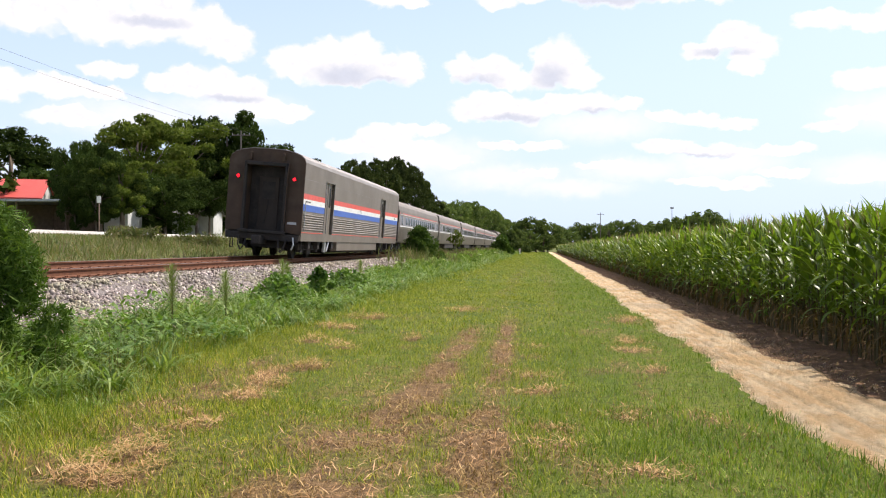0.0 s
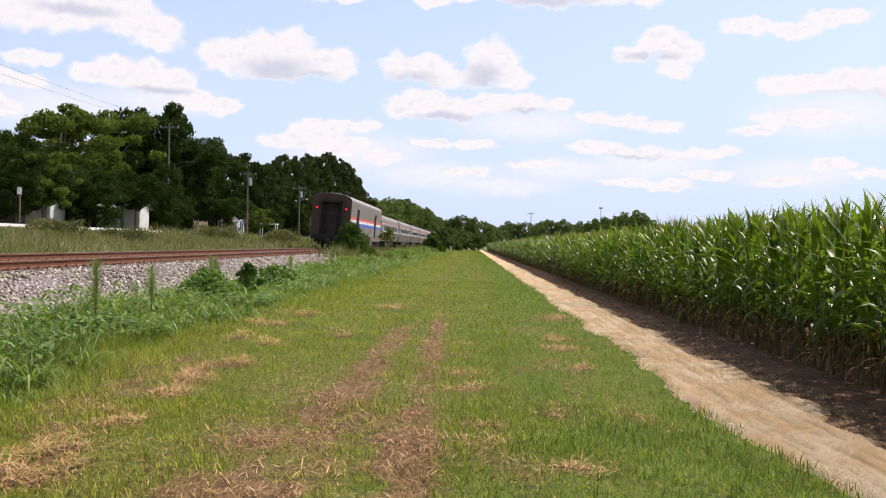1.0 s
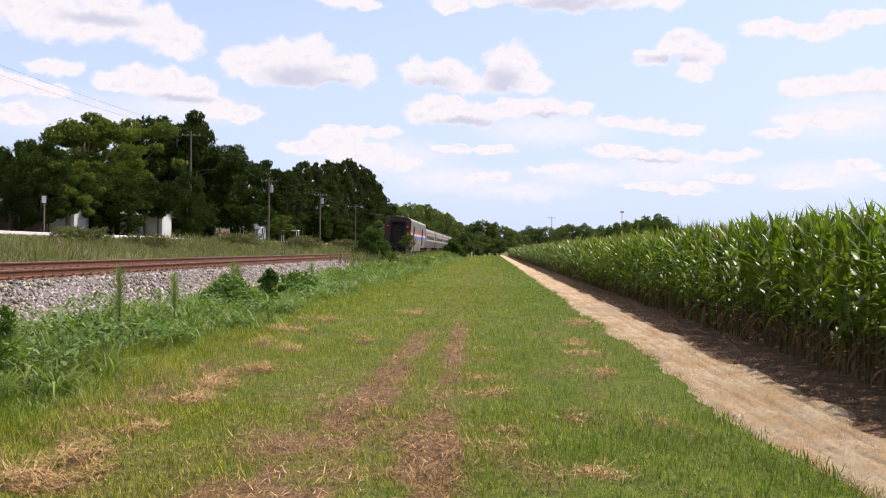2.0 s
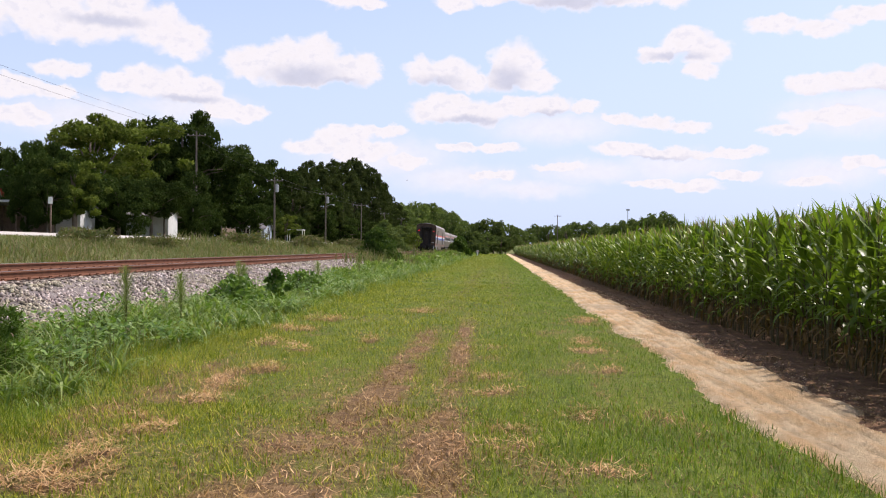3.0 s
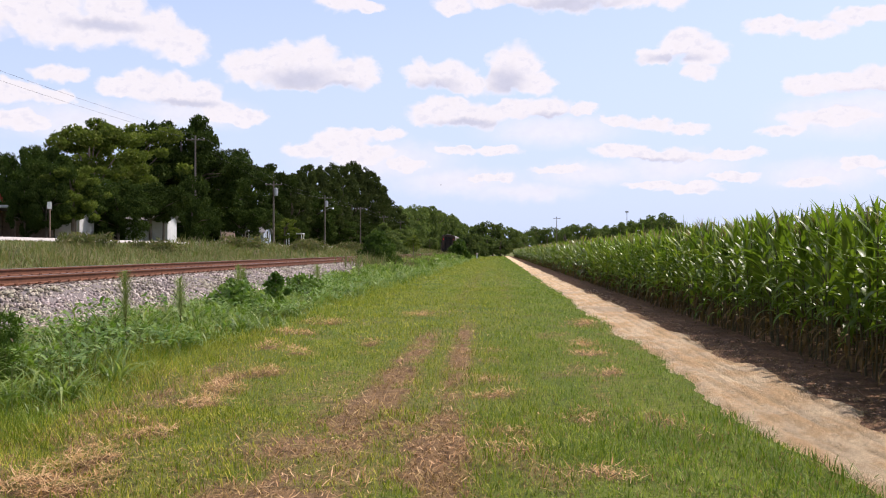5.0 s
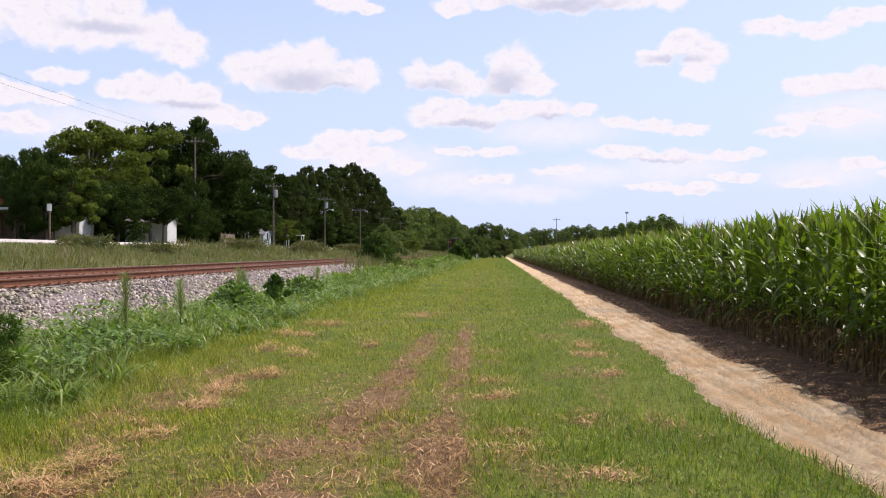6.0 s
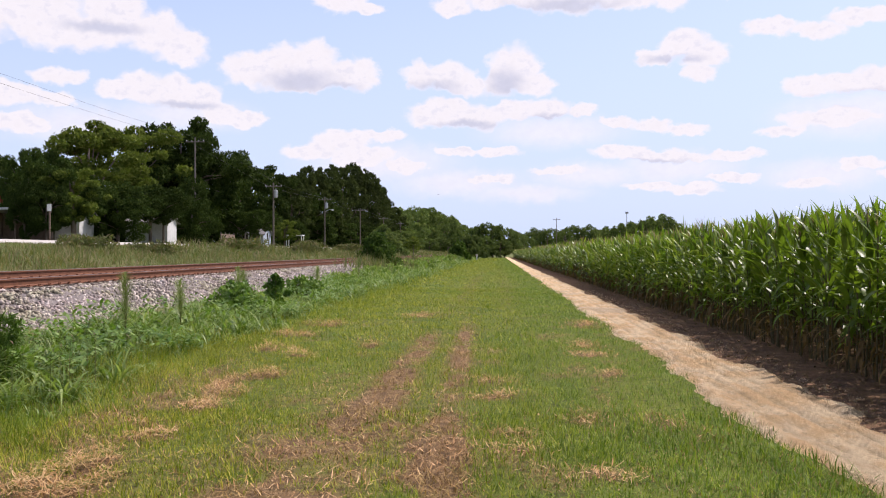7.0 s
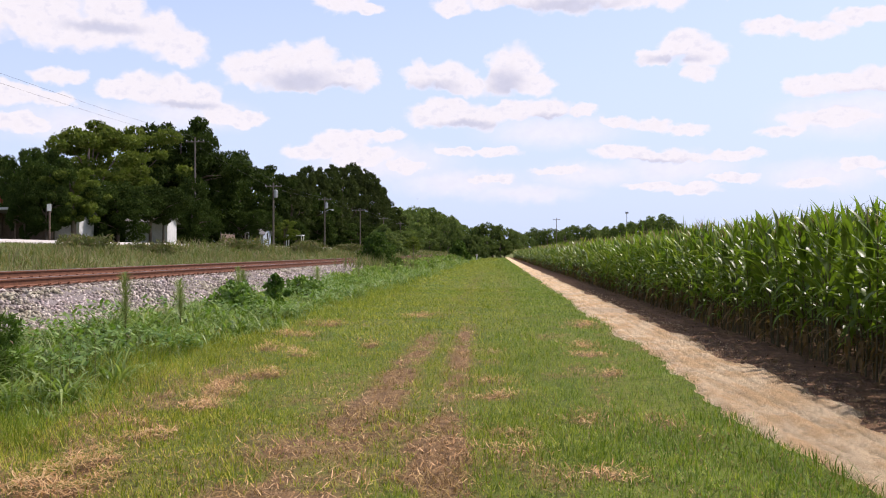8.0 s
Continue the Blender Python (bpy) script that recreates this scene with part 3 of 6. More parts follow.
def make_ground():
    xs = np.unique(np.concatenate([np.linspace(-3000, -60, 16), np.linspace(-60, -16, 30), np.linspace(-16, -6, 40), np.linspace(-6, 3, 64), np.linspace(3, 6, 12), np.linspace(6, 60, 28), np.linspace(60, 3000, 16)]))
    ys = np.unique(np.concatenate([np.linspace(-1500, -20, 12), np.linspace(-20, 4, 20), np.linspace(4, 30, 140), np.linspace(30, 40, 30), np.linspace(40, 120, 60), np.linspace(120, 400, 40), np.linspace(400, 4500, 20)]))
    gx, gy = np.meshgrid(xs, ys)
    z = land(gx) + np.where((gx > -40) & (gx < 30) & (gy < 300), lumps(gx, gy), 0)
    v = np.stack([gx, gy, z], -1).reshape(-1, 3)
    n, m = len(xs), len(ys)
    i = (np.arange(m - 1)[:, None] * n + np.arange(n - 1)[None]).ravel()
    ob = new("ground", np_mesh("ground", v, np.stack([i, i + 1, i + n + 1, i + n], 1), GROUND, True))
    scorched = ob.data.attributes.new("scorched", "FLOAT", "POINT")
    scorched.data.foreach_set("value", dead_share(v[:, 0], v[:, 1]).astype(np.float32))
    tagged(ob, "mown green verge with dead brown streaks beside bare field soil", "ground", kind="structure")


def road_wander(y):
    """How far the grass edge of the track swings."""
    return 0.05 * np.sin(y * 0.33 + 2.4) + 0.045 * np.sin(y * 0.83 + 2.0) + 0.03 * np.sin(y * 2.3) + 0.16 * np.clip((8.6 - y) / 2.5, 0, 1)


def make_dirt_road():
    """A worn wheel track of pale sand between the verge and the corn, with two shallow ruts and ragged edges."""
    xs, ys = np.linspace(2.05, 4.15, 43), np.unique(np.concatenate([np.linspace(-20, 4, 40), np.linspace(4, 30, 240), np.linspace(30, 90, 140), np.linspace(90, 290, 120)]))
    gx, gy = np.meshgrid(xs, ys)
    w = road_wander(gy) + 0.015 * np.sin(gy * 7.7 + gx * 3) + 0.05 * (clump(gx, gy, 6.0, 3.0) - 0.5)
    left, right = 2.36 + w, 3.46 - 0.6 * w + 0.25 * (clump(gx, gy, 2.4, 8.0) - 0.5)
    edge = np.minimum(gx - left, right - gx)
    z = np.clip(edge * 0.25, -0.06, 0.016)
    lines = 0
    for rut, wide in ((2.58, 0.05), (2.72, 0.04), (2.95, 0.06), (3.14, 0.05), (3.36, 0.07)):
        line = np.exp(-((gx - rut - 0.05 * np.sin(gy * 0.35)) / wide) ** 2) * (0.25 + 0.75 * clump(gx * 0.3, gy, 0.8, rut))
        lines = lines + line
        z -= 0.032 * line
    rng = np.random.default_rng(5)
    z = z + 0.6 * lumps(gx, gy) + 0.008 + rng.normal(0, 0.0055, gx.shape) + np.where(edge > 0.03, 0.026, 0.0)
    v = np.stack([gx, gy, z], -1).reshape(-1, 3)
    n, m = len(xs), len(ys)
    i = (np.arange(m - 1)[:, None] * n + np.arange(n - 1)[None]).ravel()
    ob = new("dirt_road", np_mesh("dirt_road", v, np.stack([i, i + 1, i + n + 1, i + n], 1), DIRT, True))
    wheels = ob.data.attributes.new("wheel_lines", "FLOAT", "POINT")
    wheels.data.foreach_set("value", np.clip(lines + np.clip(0.12 - edge, 0, 0.12) * 4, 0, 1).ravel().astype(np.float32))
    tagged(ob, "narrow pale sandy dirt track with shallow ruts beside corn", "dirt road", kind="structure")


make_ground()
make_dirt_road()

# far lane of pale concrete behind the railway
lane = Geo()
for k in range(60):
    y0 = -60 + k * 12
    top = [(-27.4, y0, 2.345), (-23.9, y0, 2.115), (-23.9, y0 + 11.96, 2.115), (-27.4, y0 + 11.96, 2.345)]
    lane.loft([[(x, y, z - 0.25) for x, y, z in top], top], True)
tagged(new("road", lane.mesh("road", CONCRETE)), "pale concrete lane behind roadside weeds", "road", kind="structure")

# ---- the railway ----
TRACK_X, TRACK_TURN, CANT = -11.12, 0.2, 4.1     # metres at the camera's side, degrees
TIE_TOP = 0.905                                   # at the middle of the track
RAIL_H = 0.18


def along(y, dx=0.0, z=0.0):
    """A pose on the canted track at y metres ahead, the track's own x and z added."""
    x = TRACK_X - math.tan(radians(TRACK_TURN)) * y
    return pose(x, y, TIE_TOP, 0, CANT, TRACK_TURN) @ Matrix.Translation((dx, 0, z))


def make_track():
    # trackbed of ballast: shoulders, slopes, crown between the rails
    prof = [(-3.6, -0.62), (-2.0, -0.03), (-1.3, -0.04), (-0.5, -0.06), (0.5, -0.06), (1.3, -0.05), (1.75, -0.04), (2.3, -0.22), (3.1, -0.44), (4.6, -0.70)]
    rng = np.random.default_rng(8)
    ys = np.concatenate([np.linspace(-80, 8, 30), np.linspace(8.3, 60, 200), np.linspace(61, 160, 120), np.linspace(165, 700, 90)])
    px = np.interp(np.linspace(0, 9, 46), range(10), [p[0] for p in prof])
    pz = np.interp(px, [p[0] for p in prof], [p[1] for p in prof])
    gx, gy = np.meshgrid(px, ys)
    gz = np.broadcast_to(pz, gx.shape) + rng.normal(0, 0.014, gx.shape) + 0.02 * np.sin(gy * 0.8 + gx * 2)
    t, c = math.tan(radians(TRACK_TURN)), radians(CANT)
    keep = np.clip((2.2 - np.abs(gx)) / 0.8, 0, 1)
    wx = TRACK_X - t * gy + gx
    wz = TIE_TOP + gz - gx * math.sin(c) * keep - (1 - keep) * np.sign(gx) * 0.09
    v = np.stack([wx, gy, wz], -1).reshape(-1, 3)
    n = len(px)
    i = (np.arange(len(ys) - 1)[:, None] * n + np.arange(n - 1)[None]).ravel()
    bed = new("trackbed", np_mesh("trackbed", v, np.stack([i, i + 1, i + n + 1, i + n], 1), BALLAST, True))
    tagged(bed, "grey crushed stone ballast bank under the railway track", "trackbed", kind="structure")

    # loose stones on the near shoulder
    count = 17000
    sy = 9 + 62 * rng.random(count) ** 1.6
    sx = rng.uniform(0.95, 4.6, count)
    sz = np.interp(sx, [p[0] for p in prof], [p[1] for p in prof])
    kp = np.clip((2.2 - sx) / 0.8, 0, 1)
    centre = np.stack([TRACK_X - t * sy + sx, sy, TIE_TOP + sz - sx * math.sin(c) * kp - (1 - kp) * 0.09 + rng.uniform(0.0, 0.03, count)], -1)
    base = np.array([(1, 0, 0), (-1, 0, 0), (0, 1, 0), (0, -1, 0), (0, 0, 1), (0, 0, -1)], float)
    tri = np.array([(0, 2, 4), (2, 1, 4), (1, 3, 4), (3, 0, 4), (2, 0, 5), (1, 2, 5), (3, 1, 5), (0, 3, 5)])
    size = rng.uniform(0.026, 0.066, (count, 1, 1)) * rng.uniform(0.65, 1.25, (count, 6, 3))
    q = rng.normal(size=(count, 3, 3))
    q, _ = np.linalg.qr(q)
    v = centre[:, None] + np.einsum("nij,nkj->nki", q, base[None] * size)
    f = tri[None] + 6 * np.arange(count)[:, None, None]
    stones = new("ballast_stones", np_mesh("ballast_stones", v.reshape(-1, 3), f.reshape(-1, 3), STONE))
    tagged(stones, "loose pale grey and pinkish crushed ballast stones", "ballast", kind="stuff")

    track = thing("railway_track", "single rusty railway track on grey stone ballast", "railway track", kind="structure")
    # rails: foot, web and head
    rail_prof = [(-0.07, 0), (0.07, 0), (0.07, 0.02), (0.012, 0.04), (0.012, 0.135), (0.036, 0.145), (0.036, 0.175), (0.03, 0.18), (-0.03, 0.18), (-0.036, 0.175), (-0.036, 0.145), (-0.012, 0.135), (-0.012, 0.04), (-0.07, 0.02)]
    for side in (-0.7525, 0.7525):
        rings = []
        for y in [-80] + list(range(0, 700, 10)):
            m = along(y)
            rings.append([m @ Vector((side + a, 0, b)) for a, b in rail_prof])
        part("rail", Geo().loft(rings, True), RUST, track, "rust-brown steel rail")
        head = []
        for y in [-80] + list(range(0, 700, 10)):
            m = along(y)
            head.append([m @ Vector((side + a, 0, b)) for a, b in ((-0.028, 0.1795), (0.028, 0.1795), (0.028, 0.1815), (-0.028, 0.1815))])
        part("rail_head", Geo().loft(head, True), RAILTOP, track, "worn dull grey running surface")
    # sleepers, each with its two tie plates in the same mesh
    tie = Geo().box(-1.3, -0.115, -0.17, 1.3, 0.115, 0.0, 0.012).mesh("sleeper", SLEEPER)
    plate = Geo()
    for s in (-0.7525, 0.7525):
        plate.box(s - 0.16, -0.09, 0.0, s + 0.16, 0.09, 0.014, 0.004)
        for a in (-0.11, 0.11):
            plate.box(s + a - 0.015, -0.05, 0.012, s + a + 0.015, -0.02, 0.045).box(s + a - 0.015, 0.02, 0.012, s + a + 0.015, 0.05, 0.045)
    plate = plate.mesh("tie_plates", RUST)
    tie_rng = random.Random(4)
    for k in range(290):
        m = along(14 + 0.53 * k) @ pose(tie_rng.uniform(-0.03, 0.03), tie_rng.uniform(-0.02, 0.02), 0, 0, 0, tie_rng.uniform(-0.8, 0.8))
        ob = part("sleeper", tie, None, track, at=m)
        part("tie_plate", plate, None, ob)
    rest = Geo()
    for k in list(range(-160, 0)) + list(range(290, 1200)):
        m = along(14 + 0.53 * k)
        p = [m @ Vector((x, y, z)) for z in (-0.17, 0) for y in (-0.115, 0.115) for x in (-1.3, 1.3)]
        rest.add(p, [(0, 2, 3, 1), (4, 5, 7, 6), (0, 1, 5, 4), (2, 6, 7, 3), (0, 4, 6, 2), (1, 3, 7, 5)])
    tagged(part("sleepers", rest, SLEEPER, track), kind="stuff")


make_track()

# ---- the train ----
def shell(half, sill, eave, top, bulge=0.0):
    """Half-widths and heights of a car body from one sill over the roof to the other."""
    right = [(half - 0.05, sill), (half, sill + 0.12), (half + bulge, (sill + eave) / 2), (half, eave)]
    for a in (18, 36, 54, 72):
        right.append((half * math.cos(radians(a)) ** 0.75, eave + (top - eave) * math.sin(radians(a)) ** 0.9))
    return right + [(0, top)] + [(-x, z) for x, z in reversed(right)]


def strip(geo, x, z0, z1, y0, y1, out=0.004):
    """A flat band on the side of a car at half-width x, both sides' sign kept."""
    s = 1 if x > 0 else -1
    return geo.box(min(x, x + s * out), y0, z0, max(x, x + s * out), y1, z1)


def bogie(car, y, wheel_mesh, axle_mesh):
    g = Geo()
    for s in (-1, 1):
        g.box(s * 1.08 - 0.08, y - 1.85, 0.38, s * 1.08 + 0.08, y + 1.85, 0.66, 0.03)
        g.box(s * 1.08 - 0.1, y - 0.35, 0.22, s * 1.08 + 0.1, y + 0.35, 0.75, 0.03)
        for a in (-1.3, 1.3):
            g.box(s * 1.1 - 0.12, y + a - 0.2, 0.3, s * 1.1 + 0.12, y + a + 0.2, 0.62, 0.03)
        for a in (-0.6, 0.6):
            g.tube([(s * 1.12, y + a, 0.6), (s * 1.12, y + a, 0.92)], 0.12, 10)
    g.box(-1.1, y - 0.35, 0.36, 1.1, y + 0.35, 0.78, 0.03)
    for a in (-1.75, 1.75):
        g.box(-1.1, y + a - 0.06, 0.44, 1.1, y + a + 0.06, 0.6, 0.02)
    truck = part("bogie", g, BLACK, car, "sooty black four-wheel truck")
    for a in (-1.3, 1.3):
        for s in (-1, 1):
            part("wheel", wheel_mesh, None, truck, at=pose(s * 0.755, y + a, 0.46))
        part("axle", axle_mesh, None, truck, at=pose(0, y + a, 0.46))


def wheel_meshes():
    g = Geo()
    rings = []
    for x, r in ((-0.07, 0.2), (-0.07, 0.43), (-0.065, 0.49), (-0.035, 0.49), (-0.03, 0.46), (0.07, 0.455), (0.07, 0.39), (0.045, 0.36), (0.045, 0.16), (0.09, 0.14), (0.09, 0.02)):
        rings.append([(x, r * math.cos(a), r * math.sin(a)) for a in (2 * math.pi * k / 28 for k in range(28))])
    g.loft(rings, True)
    return g.mesh("wheel", BLACK), Geo().tube([(-0.75, 0, 0), (0.75, 0, 0)], 0.08, 10).mesh("axle", BLACK)


WHEEL, AXLE = wheel_meshes()


def baggage_car():
    """The last car: flat-sided, ribbed below the stripes, with two recessed cargo doors a side and a dark flat end with a gangway."""
    car = thing("baggage_car", "silver passenger train baggage car with red white and blue stripes", "train car", group="cars of the train")
    L, H = 25.9, 1.575
    doors = ((3.9, 5.75), (18.7, 20.55))
    prof = shell(H, 0.75, 3.93, 4.44)
    # roof and upper side in one skin, the doors' bays left open
    roof = [p for p in prof if p[1] >= 3.92]
    g = Geo()
    g.loft([[(x, y, z) for x, z in roof] + [(x * 0.97, y, z - 0.05) for x, z in reversed(roof)] for y in (0.06, L - 0.06)], True)
    part("roof", g, ROOFSTEEL, car, "pale silver roof", smooth=False)
    for s in (1, -1):
        g = Geo()
        cuts = [0.06] + [v for d in doors for v in d] + [L - 0.06]
        for a, b in zip(cuts[::2], cuts[1::2]):
            g.box(min(s * (H - 0.09), s * H), a, 0.78, max(s * (H - 0.09), s * H), b, 3.95)
        for a, b in doors:
            g.box(min(s * (H - 0.09), s * H), a, 3.42, max(s * (H - 0.09), s * H), b, 3.95).box(min(s * (H - 0.09), s * H), a, 0.78, max(s * (H - 0.09), s * H), b, 1.12)
        side = part("side_wall", g, STEEL, car, "dull silver steel side")
        for a, b in zip(cuts[::2], cuts[1::2]):
            for z0, z1, m, n in ((2.50, 2.72, RED, "red_stripe"), (2.28, 2.50, WHITE, "white_stripe"), (2.01, 2.28, BLUE, "blue_stripe"), (1.12, 1.15, RED, "thin_red_line")):
                part(n, strip(Geo(), s * H, z0, z1, a, b), m, side)
            ribs = Geo()
            for k in range(7):
                z = 1.22 + k * 0.1
                ribs.add([(s * H, y, z) for y in (a + 0.08, b - 0.08)] + [(s * (H + 0.022), y, z + 0.03) for y in (a + 0.08, b - 0.08)] + [(s * (H + 0.022), y, z + 0.055) for y in (a + 0.08, b - 0.08)] + [(s * H, y, z + 0.085) for y in (a + 0.08, b - 0.08)],
                         [(0, 1, 3, 2), (2, 3, 5, 4), (4, 5, 7, 6)])
            part("ribbed_panel", ribs, STEEL, side)
            part("side_seam", strip(strip(Geo(), s * H, 3.30, 3.315, a, b), s * H, 1.93, 1.95, a, b), ROOFSTEEL, side)
        for a, b in doors:
            d = Geo().box(min(s * (H - 0.14), s * (H - 0.10)), a + 0.003, 1.12, max(s * (H - 0.14), s * (H - 0.10)), b - 0.003, 3.42)
            door = part("cargo_door", d, STEEL, side, "recessed silver sliding door")
            rail = Geo()
            for y0, y1, z0, z1 in ((a, a + 0.05, 1.12, 3.45), (b - 0.05, b, 1.12, 3.45), (a + 0.05, b - 0.05, 3.40, 3.45), ((a + b) / 2 - 0.03, (a + b) / 2 + 0.03, 1.15, 3.40)):
                strip(rail, s * (H - 0.01), z0, z1, y0, y1, 0.03) if y1 - y0 < 0.06 and z1 - z0 > 2.3 and (y0 == a or y1 == b) else strip(rail, s * (H - 0.10), z0, z1, y0, y1, 0.03)
            part("door_frame", rail, ROOFSTEEL, side)
            for k in (0, 1):
                y0 = a + 0.28 + k * (b - a) / 2
                part("door_window", strip(Geo(), s * (H - 0.10), 2.35, 3.2, y0, y0 + (b - a) / 2 - 0.56, 0.006), GLASS, side, "dark door window")
            # black strip painted for the shadow along the recess's far edge
            part("door_shadow_gap", strip(Geo(), s * (H - 0.10), 1.13, 3.38, b - 0.17, b - 0.06, 0.004), BLACK, side)
        # numbers beside the end and the middle cannot be read: plain bars
        for y0 in [0.45 + k * 0.14 for k in range(6)] + [L - 1.6 + k * 0.14 for k in range(4)]:
            part("number_bar", strip(Geo(), s * (H + 0.004), 2.36, 2.43, y0, y0 + 0.1, 0.002), BLACK, side)
        part("logo_shape", strip(strip(Geo(), s * (H + 0.004), 2.42, 2.5, 12.2, 12.6, 0.002), s * (H + 0.004), 2.34, 2.4, 12.4, 12.9, 0.002), GREYMETAL, side)
        # skirts and boxes under the floor
        g = Geo().box(min(s * 1.2, s * 1.54), 7.2, 0.36, max(s * 1.2, s * 1.54), 18.4, 0.79, 0.02)
        part("underfloor_skirt", g, STEEL, car, "dull silver equipment skirt")
        for y in (1.7, 3.4, 6.2, 20.0, 22.4, 24.3):
            part("underfloor_box", Geo().box(min(s * 1.3, s * 1.5), y, 0.45, max(s * 1.3, s * 1.5), y + 0.35, 0.78, 0.02), BLACK, car)
        g = Geo().tube([(s * 1.48, 0.5, 0.3), (s * 1.48, 0.5, 0.8)], 0.02, 6).tube([(s * 1.48, 0.85, 0.3), (s * 1.48, 0.85, 0.8)], 0.02, 6).tube([(s * 1.48, 0.5, 0.34), (s * 1.48, 0.85, 0.34)], 0.02, 6)
        part("ladder_step", g, BLACK, car)
        part("brake_gear", Geo().box(min(s * 1.42, s * 1.52), 4.6, 0.3, max(s * 1.42, s * 1.52), 4.95, 0.78, 0.02).tube([(s * 1.5, 5.1, 0.35), (s * 1.5, 5.5, 0.8)], 0.05, 6), GREYMETAL, car, "pale brake cylinder")
        part("grab_iron", Geo().tube([(s * (H + 0.05), 0.25, 1.2), (s * (H + 0.05), 0.25, 2.4)], 0.018, 6), GREYMETAL, car)
    part("floor_frame", Geo().box(-1.45, 0.1, 0.78, 1.45, L - 0.1, 1.05), BLACK, car)
    part("centre_sill", Geo().box(-0.55, 0.3, 0.42, 0.55, L - 0.3, 0.79, 0.03), BLACK, car)
    # added dark box that gives the shade beneath the car, not a known fitting
    part("equipment_case", Geo().box(-1.15, 7.6, 0.24, 1.15, 18.0, 0.43, 0.03), BLACK, car)
    for y in (6.9, 19.2):
        part("air_tank", Geo().tube([(-1.1, y, 0.42), (-1.0, y, 0.42), (1.0, y, 0.42), (1.1, y, 0.42)], [0.12, 0.24, 0.24, 0.12], 12), BLACK, car)
    # roof fittings
    for y in (1.2, 7.5, 12.5, 16.5, 22.0, 24.8):
        part("roof_vent", Geo().box(-0.45, y, 4.40, 0.45, y + 0.7, 4.52, 0.04), ROOFSTEEL, car)
    for y in range(2, 25, 2):
        part("roof_clip", Geo().box(0.95, y, 4.18, 1.15, y + 0.3, 4.32, 0.03), ROOFSTEEL, car)
    # both ends, each with a gangway bay
    for y, s in ((0.0, 1), (L, -1)):
        end = Geo()
        face = [(x, z) for x, z in shell(H, 1.02, 3.90, 4.41)]
        hole = [(0.78, 1.1), (0.78, 3.72), (-0.78, 3.72), (-0.78, 1.1)]
        n = len(face)
        half = n // 2
        out = [(x, y, z) for x, z in face]
        verts = out + [(x, y, z) for x, z in hole] + [(x, y + s * 0.08, z) for x, z in face] + [(x, y + s * 0.55, z) for x, z in hole]
        o, b, i = n, n + 4, 2 * n + 4
        faces = [tuple(list(range(0, half + 1)) + [o + 1, o]), tuple(list(range(half, n)) + [o + 3, o + 2]), (half, o + 2, o + 1)]
        faces += [(k, (k + 1) % n, b + (k + 1) % n, b + k) for k in range(n - 1)]
        faces += [(o + k, o + k + 1, i + k + 1, i + k) for k in range(3)]
        end.add(verts, faces)
        endp = part("end_wall", end, ENDPAINT, car, "sooty dark brown flat car end")
        part("gangway_back", Geo().box(-0.78, min(y + s * 0.52, y + s * 0.58), 1.05, 0.78, max(y + s * 0.52, y + s * 0.58), 3.74), BLACK, endp)
        part("end_door", Geo().box(-0.42, min(y + s * 0.46, y + s * 0.52), 1.12, 0.42, max(y + s * 0.46, y + s * 0.52), 3.3, 0.02), ENDDOOR, endp, "dark grey end door")
        part("end_window", Geo().box(-0.26, min(y + s * 0.445, y + s * 0.46), 2.4, 0.26, max(y + s * 0.445, y + s * 0.46), 3.1), BLACK, endp)
        fr = Geo()
        for x0, x1, z0, z1 in ((-0.9, -0.78, 1.06, 3.84), (0.78, 0.9, 1.06, 3.84), (-0.9, 0.9, 3.72, 3.86)):
            fr.box(x0, min(y, y - s * 0.16), z0, x1, max(y, y - s * 0.16), z1, 0.02)
        part("gangway_frame", fr, BLACK, endp, "black gangway buffer frame")
        part("footplate", Geo().box(-0.95, min(y, y - s * 0.28), 1.0, 0.95, max(y, y - s * 0.28), 1.12, 0.02), BLACK, endp)
        for x in (-0.68, 0.68):
            part("bracket", Geo().box(x - 0.05, min(y + s * 0.02, y - s * 0.12), 3.92, x + 0.05, max(y + s * 0.02, y - s * 0.12), 4.24, 0.02), ENDPAINT, endp)
        part("number_bar", Geo().box(0.98, min(y, y - s * 0.006), 1.42, 1.36, max(y, y - s * 0.006), 1.52), GREYMETAL, endp)
        part("grab_iron", Geo().tube([(0.9, y - s * 0.14, 1.4), (0.9, y - s * 0.2, 1.5), (0.93, y - s * 0.2, 3.7), (0.93, y - s * 0.06, 3.9)], 0.02, 6), ENDPAINT, endp)
        part("door_bar", Geo().tube([(0.02, y + s * 0.43, 2.35), (-0.1, y + s * 0.43, 1.4)], 0.02, 6), BLACK, endp)
        for x in (-1.165, 1.165):
            lamp = part("marker_lamp", Geo().tube([(x, y, 3.24), (x, y - s * 0.05, 3.24)], 0.11, 16), BLACK, endp, "round lamp housing")
            part("lens", Geo().tube([(x, y - s * 0.05, 3.24), (x, y - s * 0.075, 3.24)], [0.072, 0.05], 16), REDLAMP if s > 0 else GLASS, lamp, "glowing red marker lens" if s > 0 else "")
        low = Geo().box(-1.5, min(y + s * 0.02, y - s * 0.12), 0.72, 1.5, max(y + s * 0.02, y - s * 0.12), 1.0, 0.03)
        part("buffer_beam", low, BLACK, endp)
        c = Geo().box(-0.12, min(y + s * 0.4, y - s * 0.55), 0.55, 0.12, max(y + s * 0.4, y - s * 0.55), 0.85, 0.03).box(-0.22, min(y - s * 0.5, y - s * 0.8), 0.55, 0.16, max(y - s * 0.5, y - s * 0.8), 0.9, 0.05)
